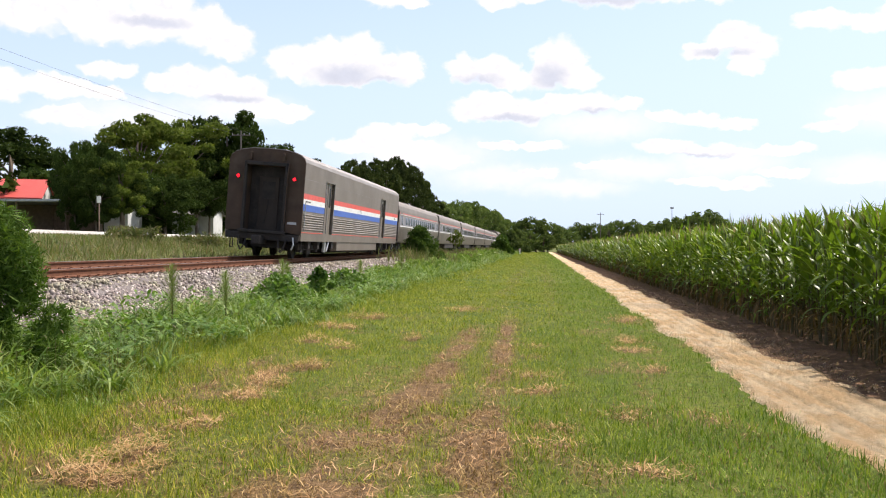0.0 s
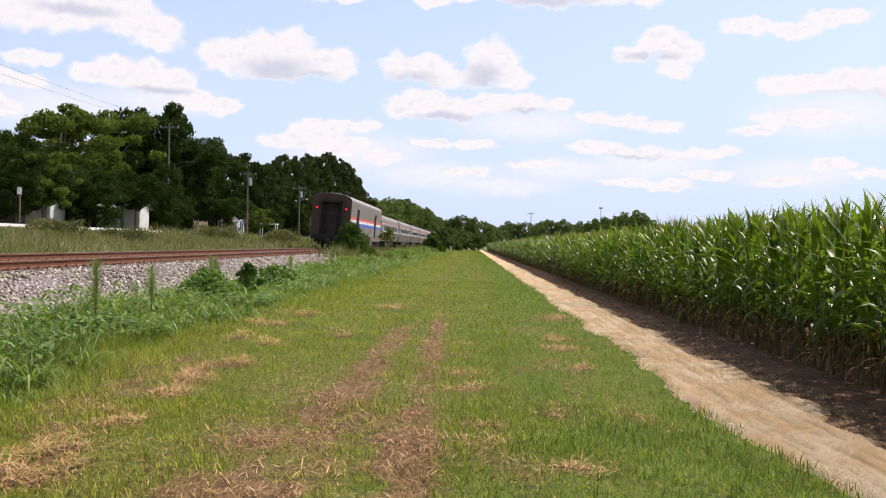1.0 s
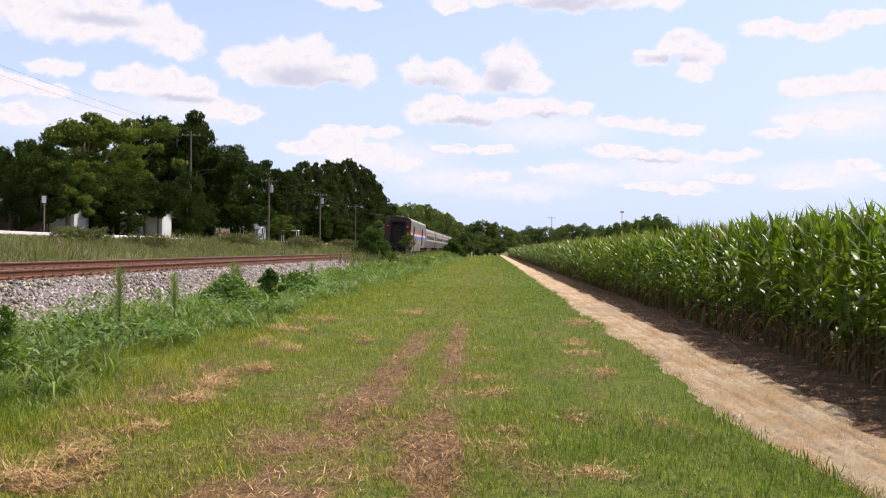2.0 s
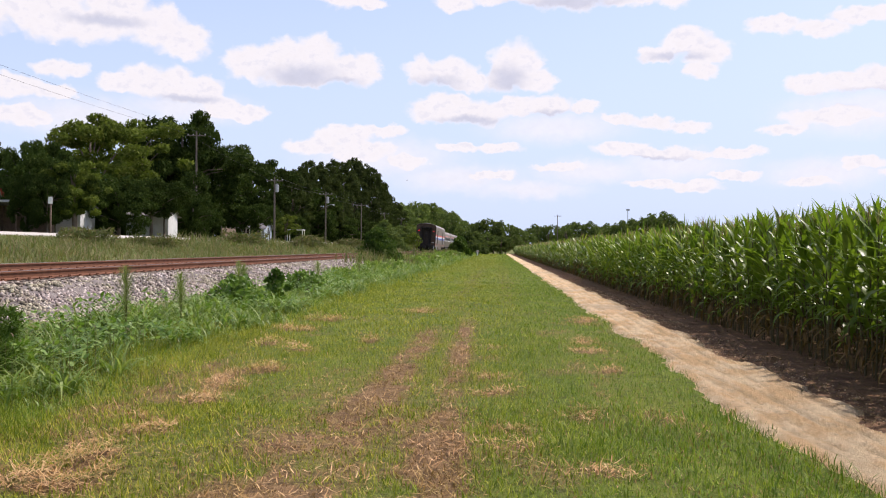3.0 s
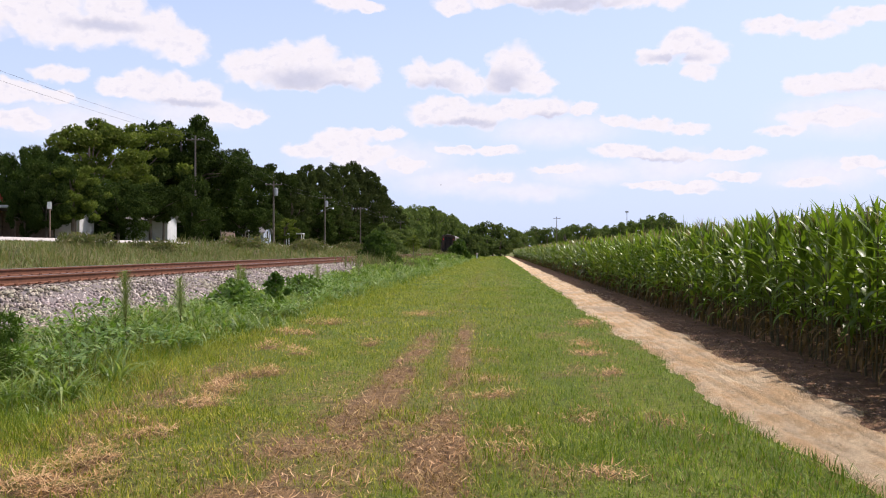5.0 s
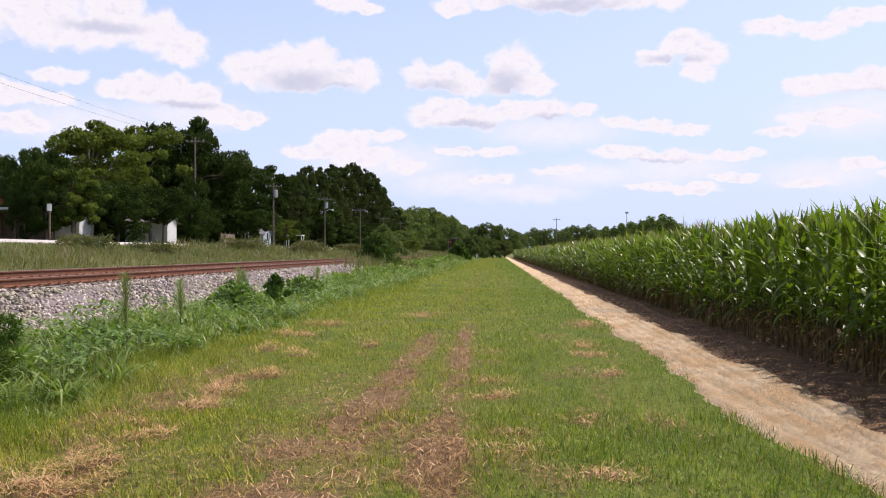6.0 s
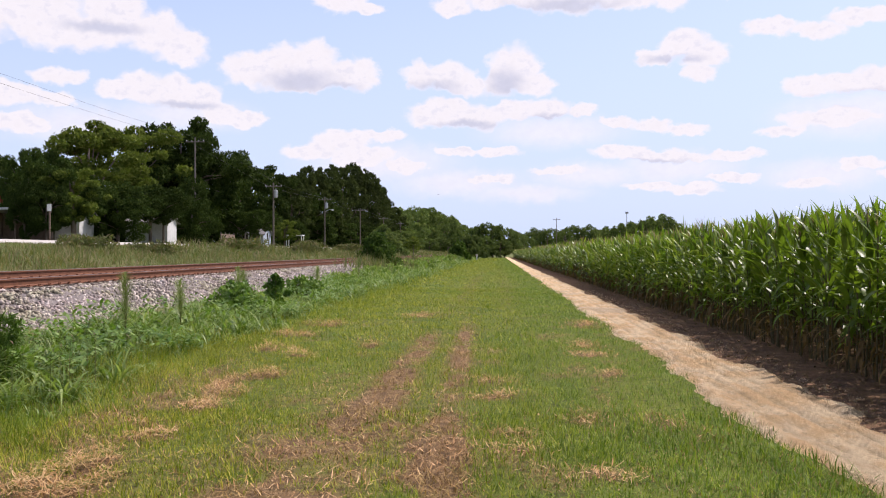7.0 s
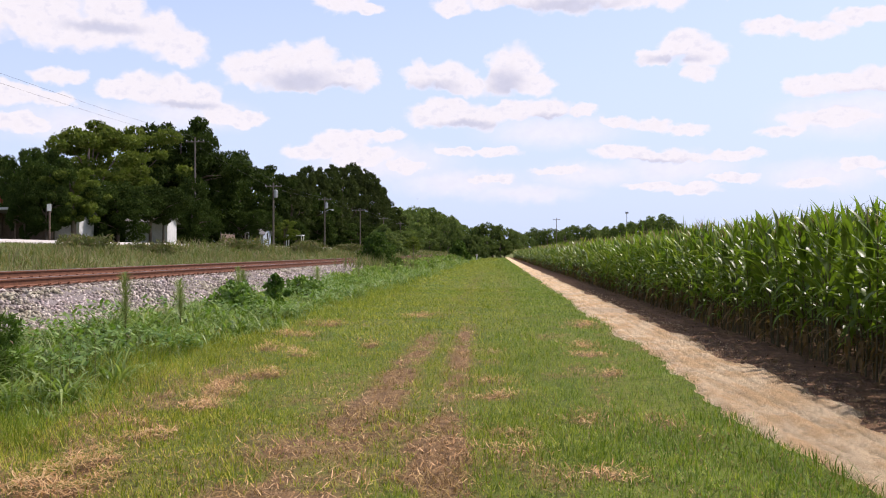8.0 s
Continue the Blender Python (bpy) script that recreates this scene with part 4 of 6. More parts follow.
        part("coupler", c, BLACK, endp, "heavy black knuckle coupler")
        for x, dx in ((-0.95, 0.18), (-0.6, -0.15), (0.7, 0.2), (1.05, -0.2)):
            h = Geo().tube([(x, y - s * 0.1, 0.85), (x + dx * 0.3, y - s * 0.3, 0.5), (x + dx, y - s * 0.38, 0.28), (x + dx * 1.6, y - s * 0.3, 0.42)], 0.03, 6)
            part("brake_hose", h, BLACK, endp)
        part("pale_hose", Geo().tube([(1.3, y - s * 0.12, 0.9), (1.36, y - s * 0.22, 0.6), (1.28, y - s * 0.22, 0.4)], 0.035, 6), GREYMETAL, endp)
    for y in (3.2, L - 3.2):
        bogie(car, y, WHEEL, AXLE)
    return car, L


def coach():
    """A round-sided coach with a band of small windows."""
    car = thing("passenger_coach", "silver round-sided passenger coach with dark window band", "train car", group="cars of the train")
    L, H = 26.0, 1.56
    prof = shell(H - 0.06, 0.85, 3.1, 3.87, 0.09)
    g = Geo()
    ys = [0.0, 0.25, L - 0.25, L]
    g.loft([[(x * (0.96 if k in (0, 3) else 1), y, z) for x, z in prof] for k, y in enumerate(ys)], True)
    body = part("body", g, STEEL, car, "dull silver fluted car body", smooth=False)

    def side_x(z):
        pts = prof[:5]
        return float(np.interp(z, [p[1] for p in pts], [p[0] for p in pts]))

    for s in (1, -1):
        def band(z0, z1, y0, y1, out):
            a, b = side_x(z0), side_x(z1)
            return Geo().add([(s * (a - 0.02), y0, z0), (s * (a - 0.02), y1, z0), (s * (a + out), y0, z0), (s * (a + out), y1, z0), (s * (b + out), y0, z1), (s * (b + out), y1, z1), (s * (b - 0.02), y0, z1), (s * (b - 0.02), y1, z1)],
                             [(0, 1, 3, 2), (2, 3, 5, 4), (4, 5, 7, 6), (0, 2, 4, 6), (1, 7, 5, 3)])
        part("red_stripe", band(2.86, 2.92, 0.4, L - 0.4, 0.006), RED, body)
        part("white_stripe", band(2.80, 2.83, 0.4, L - 0.4, 0.006), WHITE, body)
        part("blue_band", band(2.04, 2.70, 0.4, L - 0.4, 0.005), plain_band, body, "slate blue window band")
        part("white_line", band(1.96, 2.03, 0.4, L - 0.4, 0.006), WHITE, body)
        for k in range(14):
            y0 = 3.2 + k * 1.4
            part("window", band(2.14, 2.64, y0, y0 + 0.9, 0.012), GLASS, body, "dark tinted coach window")
        ribs = Geo()
        for k in range(8):
            z = 1.08 + k * 0.1
            r = band(z, z + 0.05, 0.4, L - 0.4, 0.018)
            ribs.add(r.v, r.f)
        part("ribbed_panel", ribs, STEEL, body)
        for y0 in (-0.02, L - 0.30):
            part("end_band", band(0.95, 3.05, y0, y0 + 0.32, 0.02), BLACK, body, "black rubber-edged car end")
        for y0 in (0.9, L - 1.8):
            part("side_door", band(1.1, 2.95, y0, y0 + 0.9, 0.014), STEEL, body)
            part("door_window", band(2.1, 2.7, y0 + 0.25, y0 + 0.65, 0.02), GLASS, body)
        part("underfloor_box", Geo().box(min(s * 0.9, s * 1.4), 8, 0.4, max(s * 0.9, s * 1.4), 18, 0.88, 0.03), BLACK, car)
    for y, s in ((0, -1), (L, 1)):
        part("gangway", Geo().box(-1.46, min(y, y + s * 0.42), 0.98, 1.46, max(y, y + s * 0.42), 3.55, 0.08), BLACK, car, "black rubber gangway")
        part("coupler", Geo().box(-0.12, min(y, y + s * 0.4), 0.55, 0.12, max(y, y + s * 0.4), 0.85, 0.03), BLACK, car)
    for y in (1.5, 6, 13, 20, 24):
        part("roof_vent", Geo().box(-0.4, y, 3.83, 0.4, y + 0.8, 3.95, 0.04), ROOFSTEEL, car)
    for y in (3.2, L - 3.2):
        bogie(car, y, WHEEL, AXLE)
    return car, L


def locomotive():
    car = thing("locomotive", "silver and blue diesel locomotive at the train's head", "locomotive", group="cars of the train")
    L = 21.0
    prof = shell(1.5, 1.05, 3.7, 4.35)
    g = Geo()
    nose = [(0, 1.0, 1.0), (17.5, 1.0, 1.0), (19.2, 0.98, 0.86), (20.6, 0.9, 0.62)]
    g.loft([[(x * w, y, 1.05 + (z - 1.05) * h) for x, z in prof] for y, w, h in nose], True)
    body = part("body", g, STEEL, car)
    for s in (1, -1):
        part("blue_stripe", strip(Geo(), s * 1.5, 2.1, 2.5, 0.3, 17.2), BLUE, body)
        part("red_stripe", strip(Geo(), s * 1.5, 2.55, 2.75, 0.3, 17.2), RED, body)
        part("grille", strip(Geo(), s * 1.5, 2.9, 3.6, 2.0, 12.0), BLACK, body, "dark radiator grille")
        part("fuel_tank", Geo().box(min(s * 0.3, s * 1.4), 7.5, 0.3, max(s * 0.3, s * 1.4), 13, 0.95, 0.08), BLACK, car)
    part("windscreen", Geo().add([(-1.1, 18.0, 3.62), (1.1, 18.0, 3.62), (1.0, 18.9, 4.0), (-1.0, 18.9, 4.0)], [(0, 1, 2, 3)]), GLASS, body)
    part("underframe", Geo().box(-1.4, 0.1, 0.75, 1.4, 20.4, 1.1), BLACK, car)
    part("exhaust_hatch", Geo().box(-0.5, 5, 4.3, 0.5, 8, 4.5, 0.05), BLACK, car)
    for y in (3.4, 17.2):
        bogie(car, y, WHEEL, AXLE)
    return car, L


plain_band = plain("slate_blue_band", (0.205, 0.195, 0.205), 0.4)
TRAIN = []
REAR = 37.4                    # the rear end's place at the clip's start
at_y = REAR
car0, length = baggage_car()
TRAIN.append((car0, at_y))
at_y += length + 0.95
first, length = coach()
TRAIN.append((first, at_y))
at_y += length + 0.95
for _ in range(5):
    TRAIN.append((copy_thing(first, Matrix()), at_y))
    at_y += length + 0.95
loco, length = locomotive()
TRAIN.append((loco, at_y))


def motions():
    """All that moves. The train draws away at a steady 37.75 m/s."""
    for ob, y in TRAIN:
        walk(ob, [(t, along(y + 37.75 * t, 0.0, RAIL_H + 0.002)) for t in (0, 1, 2, 3, 4, 5, 6, 7, 8)])
    # the bird crosses slowly and turns back
    flight = [(0, -256, 117), (2.8, -169, 119.4), (3.5, -146, 121), (4.1, -127, 119.5), (4.7, -108, 118), (5.6, -92, 114), (6.4, -91, 110), (7.0, -105, 102), (7.5, -122, 97), (8.0, -142, 95)]
    walk(the_bird, [(t, pose(0.0535 * a, 90, 1.6 + 0.0535 * e, 0, 0, max(-60, min(20, -60 + 50 * (t - 4.7))))) for t, a, e in flight])

# ---- growing things: leaves and blades as bent ribbons ----
def ribbons(base, az, length, width, tilt, curl, segs, fold=0.0, taper=1.0, blunt=0.12):
    """Many bent leaves at once: base (n, 3), bearing, length, width, lean from upright and bend along the leaf (radians)."""
    n = len(base)
    t = np.linspace(0, 1, segs + 1)
    ang = tilt[:, None] + curl[:, None] * t[None]
    step = length[:, None] / segs
    mid = (ang[:, 1:] + ang[:, :-1]) / 2
    out = np.concatenate([np.zeros((n, 1)), np.cumsum(np.sin(mid) * step, 1)], 1)
    up = np.concatenate([np.zeros((n, 1)), np.cumsum(np.cos(mid) * step, 1)], 1)
    d = np.stack([np.sin(az), np.cos(az), np.zeros(n)], -1)
    side = np.stack([np.cos(az), -np.sin(az), np.zeros(n)], -1)
    spine = base[:, None] + out[..., None] * d[:, None] + up[..., None] * np.array([0, 0, 1.0])
    w = np.clip((blunt + (1 - blunt) * np.sin(np.pi * np.clip(0.18 + 0.82 * t, 0, 1)) ** 0.8) * (1 - t ** 4 * taper), 0.03, 1)
    half = width[:, None, None] / 2 * w[None, :, None] * side[:, None]
    if fold:
        lift = fold * width[:, None] / 2 * w[None]
        nrm = np.stack([-np.cos(ang) * d[:, None, 0], -np.cos(ang) * d[:, None, 1], np.sin(ang)], -1)
        v = np.stack([spine - half + nrm * lift[..., None], spine, spine + half + nrm * lift[..., None]], 2)
        k = 3
    else:
        v = np.stack([spine - half, spine + half], 2)
        k = 2
    i = np.arange(n)[:, None, None] * (segs + 1) * k + np.arange(segs)[None, :, None] * k + np.arange(k - 1)[None, None]
    i = i.ravel()
    return v.reshape(-1, 3), np.stack([i, i + 1, i + k + 1, i + k], 1)


def gather(pieces):
    vs, fs, n = [], [], 0
    for v, f in pieces:
        vs.append(v)
        fs.append(f + n)
        n += len(v)
    return np.concatenate(vs), np.concatenate(fs)


def rods(base, top, radius, sides=4):
    """Many thin straight stems."""
    n = len(base)
    a = np.arange(sides) * 2 * np.pi / sides
    ring = np.stack([np.cos(a), np.sin(a), np.zeros(sides)], -1)
    v = np.stack([base[:, None] + ring[None] * radius[:, None, None], top[:, None] + ring[None] * radius[:, None, None] * 0.6], 1)
    k = np.arange(sides)
    q = np.stack([k, (k + 1) % sides, sides + (k + 1) % sides, sides + k], 1)
    return v.reshape(-1, 3), (q[None] + np.arange(n)[:, None, None] * 2 * sides).reshape(-1, 4)


def stuff(name, v, f, mat, label, category, smooth=False):
    ob = new(name, np_mesh(name, v, f, mat, smooth))
    return tagged(ob, label, category, kind="stuff")


# ---- corn ----
ROW, FIRST_ROW = 0.76, 4.72


def corn_arrays(rng, pos, leaves, segs, fold, wide=1.0, tassels=5):
    """Leaves, dry leaves, stalks and tassels of many corn plants."""
    n = len(pos)
    h = rng.normal(1.95, 0.12, n)
    turn = rng.uniform(0, 2 * np.pi, n)
    green, dry = [], []
    for k in range(leaves):
        u = (k + 0.5) / leaves
        z = 0.10 + (h - 0.10) * u ** 0.95
        az = turn + np.pi * k + rng.normal(0, 0.35, n)
        length = (0.50 + 0.24 * np.sin(np.pi * min(1, u * 1.05)) - 0.10 * u) * rng.uniform(0.75, 1.2, n)
        width = wide * (0.066 + 0.032 * np.sin(np.pi * u)) * rng.uniform(0.85, 1.15, n)
        tilt = np.radians(46 - 34 * u + rng.normal(0, 12, n))
        curl = np.radians(116 - 84 * u + rng.normal(0, 40, n))
        b = pos + np.stack([np.zeros(n), np.zeros(n), z], -1)
        args = (az, length, width, tilt, curl)
        if u < 0.36:
            drop = rng.random(n) < 0.85 - 1.7 * u
            dry.append(ribbons(b[drop], *(a[drop] for a in (az, length * 0.75, width * 0.7, tilt + 0.9, curl + 0.8)), segs))
            green.append(ribbons(b[~drop], *(a[~drop] for a in args), segs, fold))
        else:
            green.append(ribbons(b, *args, segs, fold))
    top = pos + np.stack([rng.normal(0, 0.03, n), rng.normal(0, 0.03, n), h + 0.02], -1)
    stalk = rods(pos, top, np.full(n, 0.0115 * wide), 5 if segs > 3 else 3)
    tas = []
    for k in range(tassels):
        tas.append(ribbons(top - (0, 0, 0.04), rng.uniform(0, 6.28, n), rng.uniform(0.18, 0.34, n), np.full(n, 0.013 * wide), np.radians(rng.uniform(2, 22, n)) * (k > 0), np.radians(rng.uniform(0, 30, n)), 2))
    return gather(green), gather(dry), stalk, gather(tas)


def corn_stuff(rng, name, pos, leaves, segs, fold=0.0, wide=1.0, tassels=5, feet=True):
    green, dry, stalk, tas = corn_arrays(rng, pos, leaves, segs, fold, wide, tassels)
    stuff(name + "_leaves", *green, CORN, "dense green arching corn leaves in the field", "corn")
    if feet:
        stuff(name + "_dry_leaves", *dry, CORN_DRY, "withered tan lower corn leaves", "corn")
        stuff(name + "_stalks", *stalk, STALK, "upright brownish-green corn stalks in rows", "corn")
    stuff(name + "_tassels", *tas, TASSEL, "pale brown corn tassels on top", "corn")


def rows_of(rng, first, last, y0, y1, gap, jitter=0.05):
    p = []
    for r in range(first, last):
        y = np.arange(y0, y1, gap) + rng.uniform(-gap / 3, gap / 3, len(np.arange(y0, y1, gap)))
        x = FIRST_ROW + r * ROW + rng.normal(0, jitter, len(y))
        p.append(np.stack([x, y, np.zeros(len(y))], -1))
    return np.concatenate(p)


def make_corn():
    rng = np.random.default_rng(21)
    # the plants of the outer row that stand out, each with its own leaves
    variants = []
    for k in range(4):
        plant = thing("corn_plant", "tall green corn plant with arching leaves and tassel", "corn", group="corn plants at the field edge")
        one = np.zeros((1, 3))
        h = 1.95 + 0.06 * (k - 1.5)
        part("stalk", np_mesh("stalk", *rods(one, one + (0.02, 0.01, h), np.array([0.014]), 6), STALK), None, plant, "green stalk, tan at the foot")
        for j in range(17):
            u = (j + 0.5) / 17
            z = 0.16 + (h - 0.16) * u ** 0.9
            low = u < 0.2
            v, f = ribbons(np.array([[0.02 * u, 0.01 * u, z]]), np.array([1.3 * k + math.pi * j + rng.normal(0, 0.3)]), np.array([(0.50 + 0.24 * math.sin(math.pi * u) - 0.10 * u) * rng.uniform(0.8, 1.2) * (0.7 if low else 1.0)]), np.array([(0.045 if low else 0.068 + 0.032 * math.sin(math.pi * u))]),
                           np.radians(np.array([44 - 32 * u + rng.normal(0, 10) + (35 if low else 0)])), np.radians(np.array([114 - 82 * u + rng.normal(0, 35)])), 7, 0.35)
            part("leaf", np_mesh("leaf", v, f, CORN_DRY if low else CORN), None, plant, "withered tan leaf" if low else "")
        tas = [ribbons(np.array([[0.02, 0.01, h - 0.03]]), rng.uniform(0, 6.28, 1), rng.uniform(0.2, 0.34, 1), np.full(1, 0.011), np.radians(rng.uniform(2, 28, 1)), np.radians(rng.uniform(0, 25, 1)), 3) for _ in range(7)]
        part("tassel", np_mesh("tassel", *gather(tas), TASSEL), None, plant, "pale brown tassel")
        variants.append(plant)
    spots = rows_of(rng, 0, 1, 9.0, 20.0, 0.18)
    for i, (x, y, z) in enumerate(spots):
        m = pose(x, y, z, rng.normal(0, 2.5), rng.normal(0, 2.5), rng.uniform(0, 360))
        if i < 4:
            variants[i].matrix_basis = m
        else:
            copy_thing(variants[i % 4], m)
    near = np.concatenate([rows_of(rng, 0, 1, 0, 9.0, 0.18), rows_of(rng, 0, 1, 20.0, 46, 0.18), rows_of(rng, 1, 6, 5, 46, 0.19)])
    corn_stuff(rng, "near_corn", near, 16, 5, 0.35)
    corn_stuff(rng, "middle_corn", rows_of(rng, 0, 6, 46, 130, 0.21), 10, 3, 0, 1.3, 4)
    corn_stuff(rng, "far_corn", rows_of(rng, 0, 5, 130, 268, 0.34), 8, 2, 0, 2.0, 3)
    inner = rows_of(rng, 6, 90, -4, 268, 1.6)
    far = inner[(inner[:, 0] < 30) | (rng.random(len(inner)) < 0.5)]
    corn_stuff(rng, "field_corn", far, 5, 2, 0, 2.6, 1, feet=False)
    # fallen leaves and stubble on the soil beside the outer row
    n = 5200
    p = np.stack([rng.uniform(3.4, 5.2, n), 6 + 45 * rng.random(n) ** 1.5, np.full(n, 0.02)], -1)
    stuff("leaf_litter", *ribbons(p, rng.uniform(0, 6.28, n), rng.uniform(0.08, 0.3, n), rng.uniform(0.008, 0.025, n), np.radians(rng.uniform(75, 95, n)), np.radians(rng.uniform(-20, 30, n)), 2), CORN_DRY, "dry tan corn leaf litter on bare soil", "leaf litter")
    n = 3200
    p = np.stack([rng.uniform(2.5, 4.0, n), 5 + 35 * rng.random(n) ** 1.5, np.full(n, 0.015)], -1)
    base = np.array([(1, 0, 0), (-1, 0, 0), (0, 1, 0), (0, -1, 0), (0, 0, 0.7), (0, 0, -0.7)], float)
    tri = np.array([(0, 2, 4), (2, 1, 4), (1, 3, 4), (3, 0, 4), (2, 0, 5), (1, 2, 5), (3, 1, 5), (0, 3, 5)])
    v = p[:, None] + base[None] * rng.uniform(0.005, 0.018, (n, 1, 1)) * rng.uniform(0.6, 1.4, (n, 6, 3))
    stuff("dirt_clods", v.reshape(-1, 3), (tri[None] + 6 * np.arange(n)[:, None, None]).reshape(-1, 3), DIRT, "small clods and pebbles on the dirt track", "clods")


make_corn()


# ---- the mown verge ----
def make_verge():
    rng = np.random.default_rng(33)
    green, dead, hay = [], [], []
    for y0, y1, per, wide, high in ((4.8, 9.5, 1750, 0.0066, 0.085), (9.5, 17, 900, 0.010, 0.088), (17, 42, 290, 0.019, 0.09), (42, 130, 70, 0.04, 0.09), (130, 288, 16, 0.09, 0.10)):
        n = int(per * 8.2 * (y1 - y0))
        x, y = rng.uniform(-5.6, 2.62, n), rng.uniform(y0, y1, n)
        keep = x < 2.40 + road_wander(y) + rng.normal(0, 0.05, n)
        keep &= rng.random(n) < 0.6 + 1.0 * clump(x, y, 7.0, 1.9)
        x, y = x[keep], y[keep]
        n = len(x)
        p = np.stack([x, y, land(x) + lumps(x, y) - 0.004], -1)
        tall = high * (0.40 + 0.7 * clump(x, y, 2.3) ** 1.3 + 0.55 * clump(x, y, 9.0, 4.0) ** 2) * rng.uniform(0.5, 1.5, n) * (1 + 1.0 * np.clip((-3.3 - x) / 1.2, 0, 1))
        is_dead = rng.random(n) < np.clip(dead_share(x, y) * 1.1 + (0.07 + 0.16 * clump(x, y, 5.1, 6.0) * clump(x, y, 1.4, 3.0) * 1.6) * np.clip(1.3 - y / 28, 0.25, 1), 0, 1)
        tall = np.where(is_dead, tall * 0.7, tall)
        tilt = np.radians(rng.uniform(0, 58, n)) + np.where(is_dead, 0.4, 0)
        args = (p, rng.uniform(0, 6.28, n), tall, wide * rng.uniform(0.7, 1.4, n), tilt, np.radians(rng.uniform(5, 55, n)))
        segs = 2 if y1 < 10 else 1
        green.append(ribbons(*(a[~is_dead] for a in args), segs))
        dead.append(ribbons(*(a[is_dead] for a in args), segs))
    stuff("mown_grass", *gather(green), GRASS, "short green mown grass of the verge", "grass")
    stuff("dead_grass", *gather(dead), STUBBLE, "dead brown grass patches in the verge", "grass")
    # hay lying flat where it was raked or scorched
    n = 260000
    x, y = rng.uniform(-5.0, 2.2, n), 4.6 + 22 * rng.random(n) ** 1.4
    row = hay_row(x, y)
    keep = rng.random(n) < dead_share(x, y) * 0.10 + 1.0 * row + 0.8 * hay_spots(x, y)
    x, y = x[keep], y[keep]
    n = len(x)
    p = np.stack([x, y, land(x) + lumps(x, y) + rng.uniform(0.005, 0.05, n) + row[keep] * 0.16 * clump(x, y, 7.0, 1.0) * rng.random(n)], -1)
    stuff("cut_hay", *ribbons(p, rng.uniform(0, 6.28, n), rng.uniform(0.04, 0.13, n), rng.uniform(0.005, 0.012, n), np.radians(rng.uniform(58, 100, n)), np.radians(rng.uniform(-30, 30, n)), 2), THATCH, "loose straw-coloured cut hay lying on turf", "hay")


make_verge()


